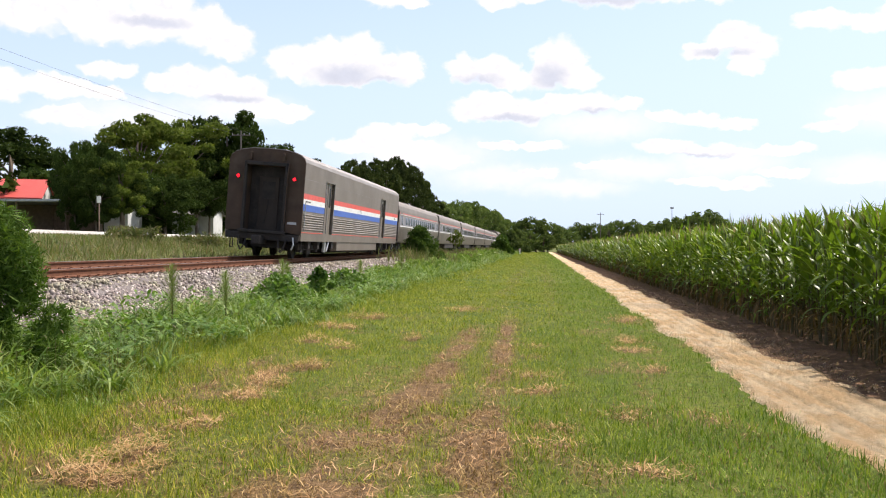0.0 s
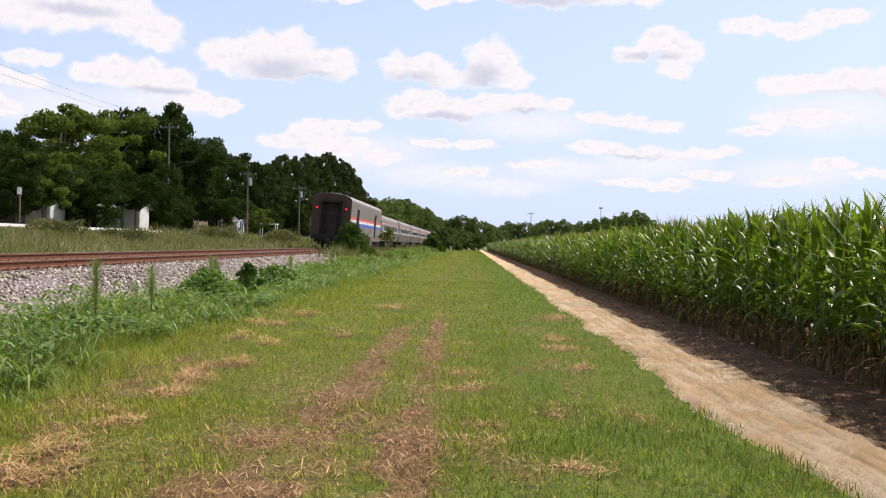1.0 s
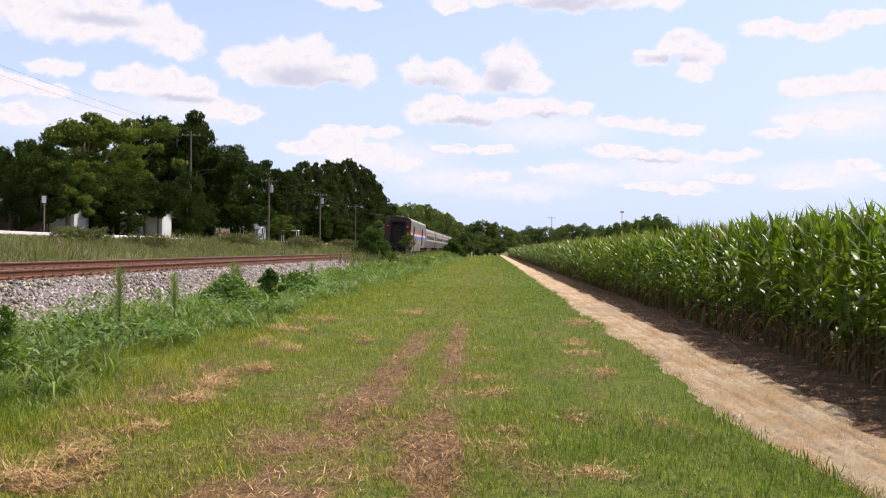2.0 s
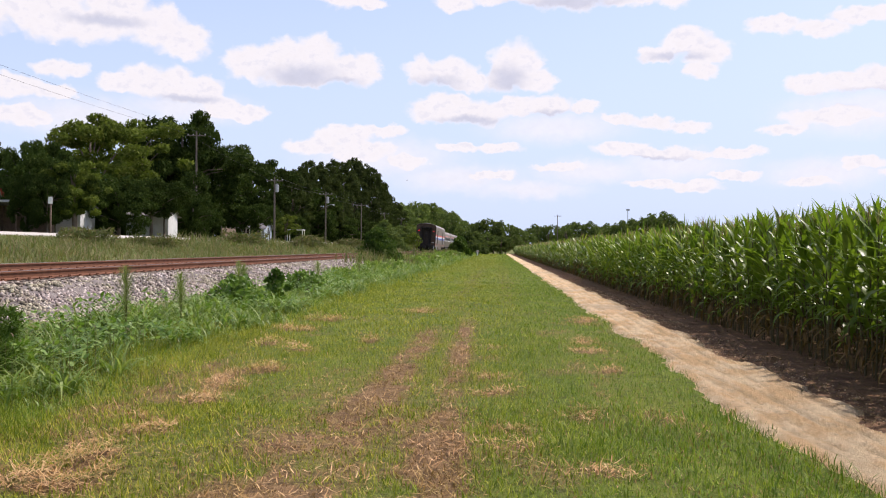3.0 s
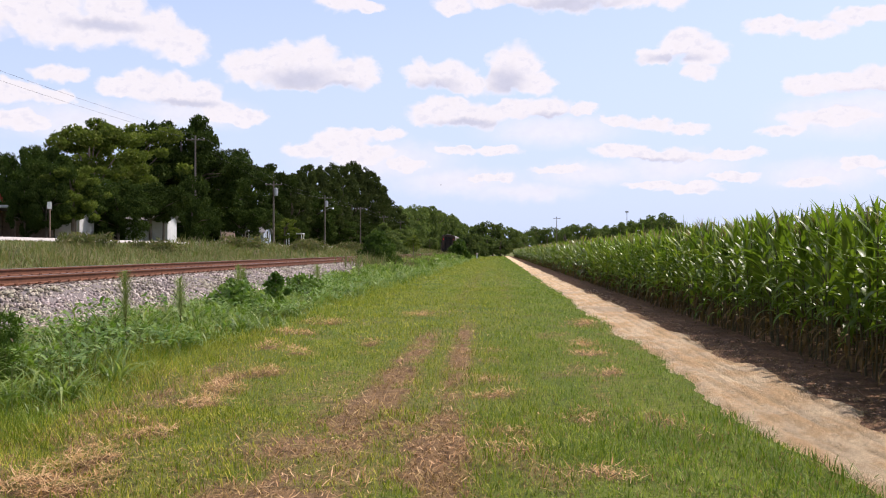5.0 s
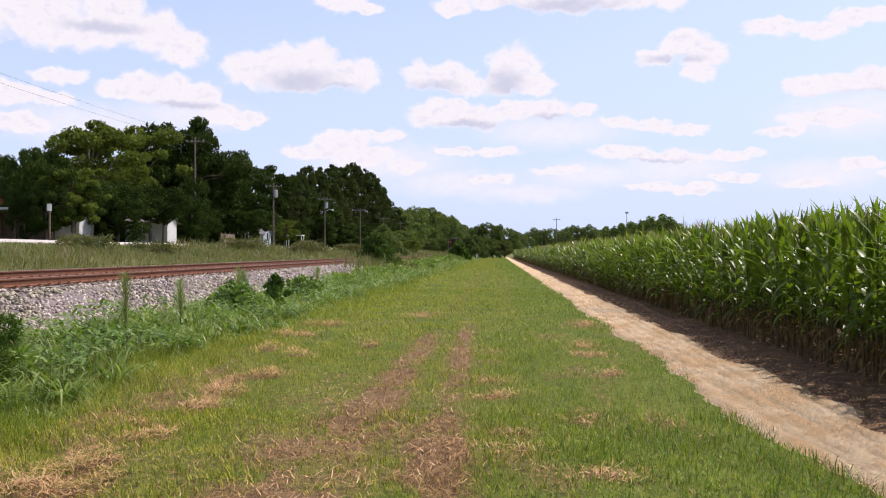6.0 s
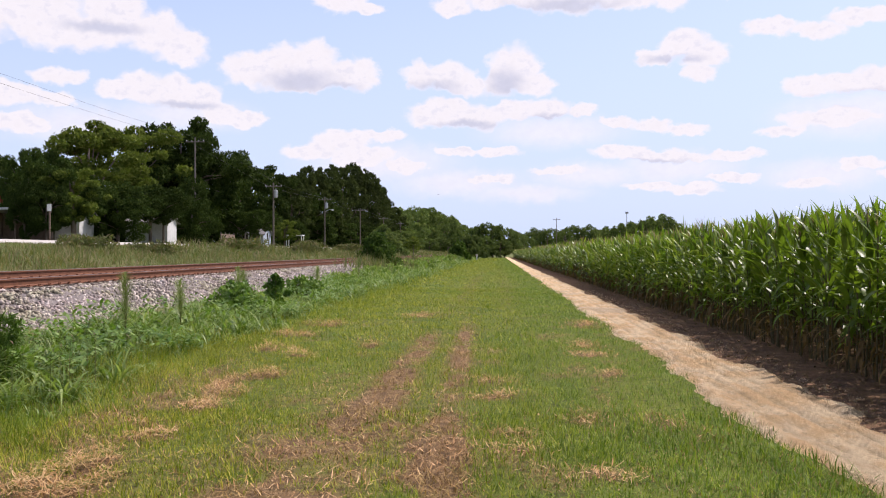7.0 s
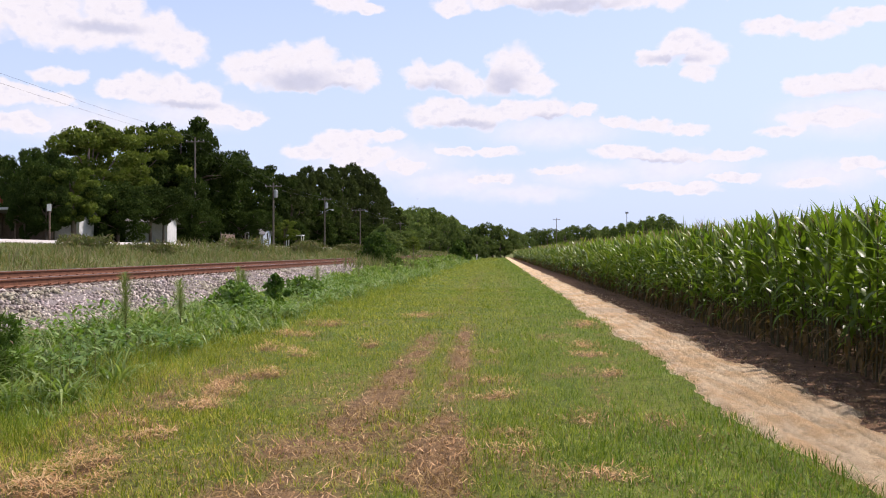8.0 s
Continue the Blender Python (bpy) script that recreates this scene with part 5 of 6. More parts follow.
# ---- weeds along the bank and beyond the track ----
def make_weeds():
    rng = np.random.default_rng(44)
    pieces = []
    for y0, y1, per, wide in ((5.5, 16, 500, 0.014), (16, 45, 210, 0.022), (45, 150, 50, 0.055), (150, 300, 16, 0.1)):
        n = int(per * 3.3 * (y1 - y0))
        x, y = rng.uniform(-6.9, -3.7, n), rng.uniform(y0, y1, n)
        dense = np.clip((-4.15 + 0.9 * (clump(0.15 * x, y, 0.75, 1.2) - 0.6) - x) / 1.0, 0.02, 1) * np.clip((x + 6.9 + 0.5 * clump(x, y, 1.5)) / 0.7, 0, 1) * (0.35 + 0.9 * clump(x, y, 1.9, 1.0))
        keep = rng.random(n) < dense
        x, y = x[keep], y[keep]
        n = len(x)
        p = np.stack([x, y, land(x)], -1)
        tall = (0.14 + 0.56 * clump(x, y, 1.3, 3.0) ** 1.3) * rng.uniform(0.5, 1.35, n) * np.clip((-3.9 - x) / 1.4, 0.3, 1) * (1.0 if y1 < 50 else 1.45)
        pieces.append(ribbons(p, rng.uniform(0, 6.28, n), tall, wide * rng.uniform(0.6, 1.5, n), np.radians(rng.uniform(0, 50, n)), np.radians(rng.uniform(40, 130, n)), 3))
    # rank dry stems crowding the far shoulder
    n = 5200
    x, y = rng.uniform(-8.7, -6.3, n), rng.uniform(50, 230, n)
    keep = rng.random(n) < clump(x, y, 0.45, 3.3) * 1.3
    x, y = x[keep], y[keep]
    n = len(x)
    stuff("rank_stems", *ribbons(np.stack([x, y, land(x) - 0.02 + np.clip((-6.8 - x) * 0.25, 0, 0.5)], -1), rng.uniform(0, 6.28, n), rng.uniform(0.45, 1.15, n), rng.uniform(0.03, 0.06, n) * (0.6 + y / 180), np.radians(rng.uniform(0, 28, n)), np.radians(rng.uniform(5, 60, n)), 2), SEDGE, "rank brownish-green stems crowding the far ballast", "weeds")
    stuff("tall_grass_weeds", *gather(pieces), WEED, "rank green arching grass weeds below the ballast", "weeds")
    # tufts of wide, arching blades that stand out of the rest
    tufts = []
    for k in range(210):
        cx, cy = -4.55 - 1.9 * rng.random() ** 0.8, 7.0 + 34 * rng.random() ** 1.4
        if clump(np.array(cx), np.array(cy), 0.9, 2.0) < 0.42:
            continue
        n = int(rng.integers(14, 26))
        p = np.stack([cx + rng.normal(0, 0.07, n), cy + rng.normal(0, 0.07, n), np.full(n, land(cx))], -1)
        big = rng.uniform(0.75, 1.2)
        tufts.append(ribbons(p, rng.uniform(0, 6.28, n), big * rng.uniform(0.4, 0.85, n), rng.uniform(0.016, 0.032, n), np.radians(rng.uniform(5, 40, n)), np.radians(rng.uniform(60, 140, n)), 5, 0.3))
    stuff("arching_grass_tufts", *gather(tufts), TUFT, "wide-bladed arching green grass tufts on the bank", "weeds")
    # small broad leaves among them
    n = 19000
    x, y = rng.uniform(-7.0, -4.7, n), 7 + 60 * rng.random(n) ** 1.6
    keep = rng.random(n) < clump(x, y, 1.1, 7.0) ** 2 * 1.4
    x, y = x[keep], y[keep]
    n = len(x)
    p = np.stack([x, y, land(x) + rng.uniform(0.08, 0.30, n) + 0.22 * clump(x, y, 1.7, 2.2)], -1)
    stuff("broadleaf_weeds", *ribbons(p, rng.uniform(0, 6.28, n), rng.uniform(0.07, 0.17, n), rng.uniform(0.035, 0.075, n), np.radians(rng.uniform(40, 95, n)), np.radians(rng.uniform(0, 50, n)), 2), WEEDLEAF, "mid-green broad-leaved weeds among tall grass", "weeds")
    # rough growth beyond the track, up to the lane
    pieces = []
    for y0, y1, per, wide in ((18, 60, 44, 0.03), (60, 150, 15, 0.075), (150, 420, 5, 0.16)):
        n = int(per * 10.5 * (y1 - y0))
        x, y = rng.uniform(-24.0, -13.6, n), rng.uniform(y0, y1, n)
        keep = rng.random(n) < 0.4 + 0.7 * clump(x, y, 0.8, 2.0)
        x, y = x[keep], y[keep]
        n = len(x)
        p = np.stack([x, y, land(x)], -1)
        tall = (0.25 + 0.45 * clump(x, y, 0.55, 4.0) + 0.03 * (-13.6 - x)) * rng.uniform(0.4, 1.2, n) * np.maximum(np.clip((x + 24.6) / 7, 0.12, 1), np.clip((y - 57) / 10, 0, 0.95) * (clump(x * 0.2, y, 0.35) > 0.36))
        pieces.append(ribbons(p, rng.uniform(0, 6.28, n), tall, wide * rng.uniform(0.6, 1.4, n), np.radians(rng.uniform(0, 45, n)), np.radians(rng.uniform(5, 95, n)), 2))
    stuff("roadside_weeds", *gather(pieces), SEDGE, "rough brownish-green grass beyond the railway", "weeds")


make_weeds()


def leafy(rng, centres, radii, count, size, squash=0.8, long=1.6, three=False):
    """Leaves scattered in the outer part of several round lobes: an uneven crown with gaps."""
    which = rng.choice(len(centres), count, p=radii ** 2 / np.sum(radii ** 2))
    d = rng.normal(size=(count, 3))
    d /= np.linalg.norm(d, axis=1)[:, None]
    r = radii[which] * rng.uniform(0.3, 1.0, count) ** 0.5 * rng.uniform(0.82, 1.22, count)
    p = centres[which] + d * r[:, None] * (1, 1, squash)
    a = rng.normal(size=(count, 3)) + d * 0.5
    a /= np.linalg.norm(a, axis=1)[:, None]
    b = np.cross(a, rng.normal(size=(count, 3)))
    b /= np.linalg.norm(b, axis=1)[:, None]
    s = size * rng.uniform(0.6, 1.4, count)[:, None]
    if three:
        v = np.stack([p - a * s * long / 2, p + b * s * 0.6 + a * s * 0.1, p + a * s * long / 2 - b * s * 0.3], 1)
        return v.reshape(-1, 3), np.arange(3 * count).reshape(-1, 3)
    v = np.stack([p - a * s * long / 2, p + b * s / 2 - a * s * 0.1, p + a * s * long / 2, p - b * s / 2 + a * s * 0.1], 1)
    return v.reshape(-1, 3), np.arange(4 * count).reshape(-1, 4)


def make_tree(rng, name, label, leaf_mat, h, r, low, lobes, count, size, flat=0.8, trunk_r=None, lean=0.0, limbs=7, knob=1.0, point=0.0):
    """A tapered trunk with limbs under a lobed crown; low: the height at which leaves begin, as a share of h."""
    tree = thing(name, label, "tree", group="trees")
    cz = h * (low + 1) / 2
    hz = h * (1 - low) / 2
    centres, radii = [], []
    swing = rng.uniform(0, 6.28)
    for k in range(lobes):
        a = 2.4 * k + rng.uniform(-0.5, 0.5)
        u = (k + 0.5) / lobes
        rad = r * rng.uniform(0.20, 0.44) * knob
        zz = -0.85 + 1.75 * u + rng.uniform(-0.12, 0.12)
        spread = math.sqrt(max(0.04, 1 - min(1.0, abs(zz)) ** 2.4)) * rng.choice([0.45, 0.85, 0.95, 1.08]) * (1 - point * max(0.0, zz * 0.6 + 0.4)) * (1 + 0.22 * math.sin(2 * a + swing) + 0.12 * math.sin(3 * a))
        centres.append(((r - rad * 0.5) * spread * math.cos(a), (r - rad * 0.5) * spread * math.sin(a), cz + zz * (hz - rad * 0.35)))
        radii.append(rad)
    centres, radii = np.array(centres), np.array(radii)
    g = Geo()
    tr = trunk_r or 0.022 * h + 0.06
    top = Vector((lean, rng.normal(0, 0.2), h * 0.82))
    g.tube([(0, 0, -0.3), (0.02, 0, h * 0.05), (lean * 0.3, 0, h * 0.3), (lean * 0.6, 0.1, h * 0.55), top], [tr * 1.5, tr, tr * 0.85, tr * 0.6, tr * 0.2], 8)
    for k in range(limbs):
        c = Vector(centres[int(rng.integers(lobes))])
        z0 = min(c.z - 0.1 * h, h * rng.uniform(0.25, 0.6))
        f = z0 / (h * 0.82)
        s = Vector((lean * f, 0.1 * f, z0))
        m = (s + c) / 2 + Vector((0, 0, 0.04 * h))
        g.tube([s, m, c], [tr * 0.4, tr * 0.25, tr * 0.08], 5)
    part("trunk", g, BARK, tree, "grey-brown trunk and limbs", smooth=True)
    v, f = leafy(rng, centres, radii, count, size, flat, three=True)
    part("crown", np_mesh("crown", v, f, leaf_mat), None, tree)
    return tree


def make_trees():
    rng = np.random.default_rng(55)
    kinds = {
        "oak": [make_tree(rng, "oak_tree", "broad dark green leafy tree behind the lane", OAK, 10, 4.7, 0.12, 56, 17000, 0.215, 0.62, knob=0.66) for _ in range(3)],
        "pecan": [make_tree(rng, "pecan_tree", "open-crowned yellowish green leafy tree", PECAN, 10, 4.6, 0.20, 44, 14000, 0.20, 0.6, knob=0.58) for _ in range(2)],
        "pine": [make_tree(rng, "pine_tree", "tall dark pine with ragged bunched crown", PINE, 10, 2.7, 0.06, 80, 14000, 0.155, 0.8, 0.13, knob=0.52, point=0.45) for _ in range(3)],
        "cedar": [make_tree(rng, "cedar_tree", "dense dark cedar leafy to the ground", OAK, 10, 4.6, 0.0, 54, 13000, 0.24, 0.75, knob=0.7) for _ in range(2)],
        "shade": [make_tree(rng, "shade_tree", "dark spreading tree with bare trunk over a shed", OAK, 10, 4.7, 0.36, 44, 11000, 0.22, 0.6, knob=0.7)],
        "under": [make_tree(rng, "undergrowth_tree", "low dark thicket tree behind the lane", OAK, 10, 4.4, 0.0, 24, 1700, 0.7)],
        "far": [make_tree(rng, "woodland_tree", "distant green woodland tree", FARLEAF, 10, 5.2, 0.02, 44, 4600, 0.40, 0.7, knob=0.66) for _ in range(3)],
    }
    used = set()

    def plant(kind, x, y, h, wide=1.0):
        pool = kinds[kind]
        src = pool[int(rng.integers(len(pool)))]
        m = pose(x, y, float(land(x)) - 0.1, 0, 0, rng.uniform(0, 360))
        s = (h / 10 * wide, h / 10 * wide, h / 10)
        if src.name in used:
            ob = copy_thing(src, m)
            ob.matrix_basis = m
        else:
            ob = src
            ob.matrix_basis = m
            used.add(src.name)
        ob.scale = s
        return ob

    plant("oak", -66.0, 112.6, 13.3, 1.20)
    plant("oak", -41.0, 81.1, 8.4, 0.62)
    plant("oak", -42.0, 87.4, 8.8, 0.75)
    plant("cedar", -36.0, 85.5, 4.9, 0.80)
    plant("cedar", -36.0, 70.5, 4.7, 0.55)
    plant("oak", -35.0, 72.6, 6.8, 0.90)
    plant("pecan", -43.0, 97.7, 12.9, 1.05)
    plant("pecan", -47.0, 120.1, 15.8, 1.00)
    plant("pecan", -33.0, 72.2, 5.9, 0.95)
    plant("oak", -34.0, 69.9, 4.6, 0.80)
    plant("cedar", -34.5, 84.7, 5.5, 1.05)
    plant("oak", -43.0, 127.3, 17.7, 0.85)
    plant("oak", -45.0, 123.6, 13.7, 0.90)
    plant("cedar", -37.0, 104.5, 5.5, 1.10)
    plant("oak", -41.0, 130.5, 13.6, 0.90)
    plant("oak", -45.0, 156.9, 16.5, 0.90)
    plant("oak", -46.0, 175.7, 16.1, 0.90)
    plant("cedar", -35.5, 111.5, 4.6, 1.20)
    plant("cedar", -36.0, 131.0, 5.0, 1.10)
    plant("oak", -38.5, 99.0, 5.9, 1.00)
    plant("cedar", -34.6, 106.0, 7.6, 0.66)
    plant("shade", -33.3, 89.6, 5.9, 1.10)
    plant("shade", -32.6, 91.2, 5.2, 0.80)
    plant("shade", -35.3, 77.6, 5.8, 1.0)
    plant("shade", -33.6, 131.5, 5.4, 1.1)
    plant("pecan", -48.0, 200.7, 16.5, 0.90)
    plant("pecan", -34.0, 150.4, 4.5, 1.20)
    plant("pine", -40.0, 182.7, 14.3, 0.96)
    plant("pine", -40.0, 189.9, 16.1, 0.88)
    plant("pine", -40.0, 197.8, 17.3, 0.80)
    plant("pine", -40.0, 207.5, 19.1, 0.88)
    plant("pine", -40.0, 218.3, 18.9, 0.96)
    plant("pine", -40.0, 230.3, 20.7, 0.80)
    plant("pine", -40.0, 243.6, 22.4, 0.88)
    plant("pine", -40.0, 258.6, 23.8, 0.96)
    plant("pine", -40.0, 273.3, 24.2, 0.88)
    plant("pine", -40.0, 289.8, 24.5, 0.80)
    plant("pine", -40.0, 305.6, 24.5, 0.80)
    plant("pine", -40.0, 320.2, 23.0, 0.88)
    plant("pine", -40.0, 339.6, 19.8, 0.88)
    plant("oak", -39.0, 195.7, 11.7, 1.00)
    plant("cedar", -37.0, 194.4, 6.4, 1.30)
    plant("cedar", -37.0, 220.6, 6.4, 1.50)
    plant("cedar", -36.0, 244.0, 6.7, 1.60)
    plant("cedar", -36.0, 275.1, 6.9, 1.70)
    plant("cedar", -38.0, 177.4, 5.0, 1.20)
    plant("cedar", -40.0, 158.2, 6.0, 1.20)
    plant("pine", -40.0, 357.7, 17.3, 1.30)
    plant("far", -38.0, 367.1, 16.9, 0.90)
    plant("far", -42.0, 446.8, 21.8, 0.80)
    plant("far", -41.0, 485.4, 22.6, 0.80)
    plant("far", -40.0, 525.3, 23.3, 0.80)
    plant("far", -41.0, 604.6, 26.9, 0.80)
    plant("far", -40.0, 672.4, 28.4, 0.80)
    plant("far", -39.0, 753.6, 30.1, 0.80)
    plant("far", -39.0, 851.4, 30.1, 0.80)
    plant("far", -38.0, 967.8, 28.6, 0.90)
    plant("far", -38.0, 1120.7, 25.2, 0.90)
    plant("far", -30.0, 280.2, 6.2, 1.40)
    plant("far", -26.0, 291.4, 5.3, 1.50)
    plant("far", -22.0, 308.2, 4.5, 1.50)
    plant("far", -19.0, 319.4, 5.1, 1.40)
    plant("far", -5.0, 300.0, 10.5, 0.85)
    plant("far", -1.4, 292.0, 11.3, 0.90)
    plant("far", 2.3, 296.0, 9.7, 0.90)
    plant("far", 5.8, 305.0, 8.5, 0.90)
    plant("far", 9.0, 315.0, 7.6, 1.00)
    plant("far", -3.0, 282.0, 6.3, 1.20)
    plant("far", 1.0, 284.0, 5.7, 1.30)
    plant("far", -6.0, 290.0, 5.8, 1.10)
    plant("far", 15.5, 475.0, 12.3, 0.95)
    plant("far", 19.4, 454.0, 13.2, 0.95)
    plant("far", 23.3, 446.0, 13.5, 0.95)
    plant("far", 29.7, 475.0, 11.7, 0.95)
    plant("far", 30.7, 430.0, 11.8, 0.95)
    plant("far", 38.2, 472.0, 15.7, 0.95)
    plant("far", 42.0, 464.0, 14.9, 0.95)
    plant("far", 45.6, 456.0, 13.5, 0.95)
    plant("far", 51.3, 474.0, 14.3, 0.95)
    plant("far", 51.5, 442.0, 12.6, 0.95)
    plant("far", 54.7, 434.0, 14.0, 0.95)
    plant("far", 60.8, 452.0, 15.1, 0.95)
    plant("far", 63.9, 444.0, 15.4, 0.95)
    plant("far", 67.6, 434.0, 17.7, 0.95)
    plant("far", 78.7, 476.0, 20.1, 0.95)
    plant("far", 81.9, 468.0, 18.4, 0.95)
    plant("far", 84.8, 460.0, 15.3, 0.95)
    plant("far", 92.9, 476.0, 14.3, 0.95)
    plant("far", 91.0, 442.0, 12.9, 0.95)
    plant("far", 94.1, 432.0, 11.9, 0.95)
    plant("far", 102.9, 446.0, 12.2, 0.95)
    plant("far", 109.9, 445.0, 11.6, 0.95)
    plant("far", 120.4, 455.0, 12.4, 0.95)
    # undergrowth that closes the wood behind the lane
    for k in range(44):
        plant("under", -53 - 5 * rng.random(), 52 + 9.5 * k, 6.0 + 2.5 * rng.random(), 1.35)
    for k in range(26):
        plant("under", -45 - 6 * rng.random(), 330 + 30.0 * k, 9.0 + 3 * rng.random(), 1.5)
    for pool in kinds.values():
        for ob in pool:
            if ob.name not in used:
                plant_spare = pose(-70 - 6 * len(used), 60, 2.7)
                ob.matrix_basis = plant_spare
                used.add(ob.name)


make_trees()

# ---- poles, wires, houses and bushes ----
def utility_pole(x, y, h, lamp=False, box=True, far=False):
    z = float(land(x))
    pole = thing("utility_pole", "weathered grey wooden utility pole by the lane", "utility pole", group="utility poles", at=pose(x, y, z))
    part("post", Geo().tube([(0, 0, -0.4), (0, 0, h * 0.5), (0, 0, h)], [0.14, 0.12, 0.09], 10), POLE, pole)
    arm = Geo().box(-1.15, -0.06, h - 0.55, 1.15, 0.06, h - 0.43, 0.01)
    crossarm = part("crossarm", arm, POLE, pole)
    for dx in (-1.05, -0.4, 0.4, 1.05):
        part("insulator", Geo().tube([(dx, 0, h - 0.43), (dx, 0, h - 0.36), (dx, 0, h - 0.28)], [0.04, 0.07, 0.03], 8), GREYMETAL, crossarm, "pale glazed insulator")
    if box:
        tank = part("transformer", Geo().tube([(0.32, 0, h - 2.0), (0.32, 0, h - 1.95), (0.32, 0, h - 1.05), (0.32, 0, h - 1.0)], [0.2, 0.25, 0.25, 0.18], 14), GREYMETAL, pole, "pale grey transformer can")
        part("bushing", Geo().tube([(0.32, 0, h - 1.0), (0.32, 0, h - 0.8)], 0.04, 6), GREYMETAL, tank)
    if lamp:
        part("lamp_arm", Geo().tube([(0, 0, h - 2.6), (0.8, 0.3, h - 2.2), (1.3, 0.5, h - 2.2)], 0.03, 6), GREYMETAL, pole)
        part("lamp_head", Geo().tube([(1.3, 0.5, h - 2.15), (1.3, 0.5, h - 2.3), (1.3, 0.5, h - 2.4)], [0.08, 0.2, 0.1], 10), GREYMETAL, pole)
    return z + h


POLES = [(-36.5, 18.0, 12.8), (-36.5, 113.0, 13.0), (-30.0, 126.0, 8.6), (-30.0, 164.0, 8.9), (-30.0, 207.0, 8.9), (-30.0, 250.0, 8.6), (-30.0, 293.0, 8.6)]
TOPS = []
for k, (x, y, h) in enumerate(POLES):
    TOPS.append((x, y, utility_pole(x, y, h, lamp=(k == 3), box=k in (2, 3))))
utility_pole(18.6, 300.0, 12.4, box=False)
for dx, dz in ((-1.05, -0.26), (1.05, -0.26)):
    for (x0, y0, z0), (x1, y1, z1) in zip(TOPS, TOPS[1:]):
        path = [(x0 + (x1 - x0) * u + dx, y0 + (y1 - y0) * u, z0 + (z1 - z0) * u + dz - 0.03 * (y1 - y0) * u * (1 - u)) for u in (i / 12 for i in range(13))]
        thing("power_line", "thin black sagging power line between poles", "power line", Geo().tube(path, 0.010, 5), WIRE, group="power lines")

mast = thing("antenna_mast", "slender far antenna mast above the woods", "antenna", at=pose(60, 445, 0))
part("mast_tube", Geo().tube([(0, 0, 0), (0, 0, 20.2)], [0.22, 0.14], 8), GREYMETAL, mast)
part("mast_head", Geo().box(-0.75, -0.3, 19.6, 0.75, 0.3, 20.4, 0.05), GREYMETAL, mast)


def house(x, y, w, d, wall_h, roof_h, wall_mat, roof_mat, turn, label, windows=3):
    """A small gabled house: walls with window openings framed and glazed, roof with overhang, door."""
    h = thing("house", label, "house", at=pose(x, y, float(land(x)) - 0.1, 0, 0, turn), group="houses by the lane")
    walls = Geo()
    for x0, y0, x1, y1 in ((-w / 2, -d / 2, w / 2, -d / 2 + 0.2), (-w / 2, d / 2 - 0.2, w / 2, d / 2), (-w / 2, -d / 2 + 0.2, -w / 2 + 0.2, d / 2 - 0.2), (w / 2 - 0.2, -d / 2 + 0.2, w / 2, d / 2 - 0.2)):
        walls.box(x0, y0, 0, x1, y1, wall_h)
    for s in (-1, 1):
        walls.add([(s * w / 2, -d / 2, wall_h), (s * w / 2, d / 2, wall_h), (s * w / 2, 0, wall_h + roof_h), (s * (w / 2 - 0.2), -d / 2, wall_h), (s * (w / 2 - 0.2), d / 2, wall_h), (s * (w / 2 - 0.2), 0, wall_h + roof_h)], [(0, 1, 2), (3, 5, 4), (0, 2, 5, 3), (1, 4, 5, 2)])
    part("wall", walls, wall_mat, h)
    for s in (-1, 1):
        e, o = d / 2 + 0.4, roof_h * 0.4 / (d / 2)
        r = Geo().add([(-w / 2 - 0.3, s * e, wall_h - o), (w / 2 + 0.3, s * e, wall_h - o), (w / 2 + 0.3, 0, wall_h + roof_h), (-w / 2 - 0.3, 0, wall_h + roof_h),
                       (-w / 2 - 0.3, s * e, wall_h - o + 0.12), (w / 2 + 0.3, s * e, wall_h - o + 0.12), (w / 2 + 0.3, 0, wall_h + roof_h + 0.12), (-w / 2 - 0.3, 0, wall_h + roof_h + 0.12)],
                      [(0, 1, 2, 3), (7, 6, 5, 4), (0, 4, 5, 1), (1, 5, 6, 2), (2, 6, 7, 3), (3, 7, 4, 0)])
        part("roof", r, roof_mat, h)
    for k in range(windows):
        cx = -w / 2 + (k + 0.5) * w / windows
        for side in (-1, 1):
            f = Geo().box(cx - 0.5, side * d / 2 - 0.03, 1.0, cx + 0.5, side * d / 2 + 0.03, 2.2, 0.01)
            win = part("window", f, POSTWHITE, h)
            part("pane", Geo().box(cx - 0.42, side * d / 2 - 0.04, 1.08, cx + 0.42, side * d / 2 + 0.04, 2.12), GLASS, win)
    for side in (-1, 1) if windows else ():
        win = part("window", Geo().box(side * w / 2 - 0.03, -0.5, 1.0, side * w / 2 + 0.03, 0.5, 2.2, 0.01), POSTWHITE, h)
        part("pane", Geo().box(side * w / 2 - 0.04, -0.42, 1.08, side * w / 2 + 0.04, 0.42, 2.12), GLASS, win)
    return h


house(-52.9, 84.0, 13.0, 9.0, 3.2, 1.8, WALLWHITE, ROOFRED, 20, "white house with a bright red metal roof")
house(-35.0, 94.4, 4.2, 3.4, 2.3, 0.7, WALLWHITE, ROOFGREY, 4, "small white shed under dark trees", 0)
house(-37.4, 82.2, 2.2, 3.0, 2.5, 0.8, WALLWHITE, ROOFGREY, 0, "narrow white outbuilding among trees", 0)
house(-36.2, 140.5, 3.6, 4.5, 2.0, 1.2, WALLBLUE, ROOFGREY, 0, "pale blue grey house with shingle roof", 2)

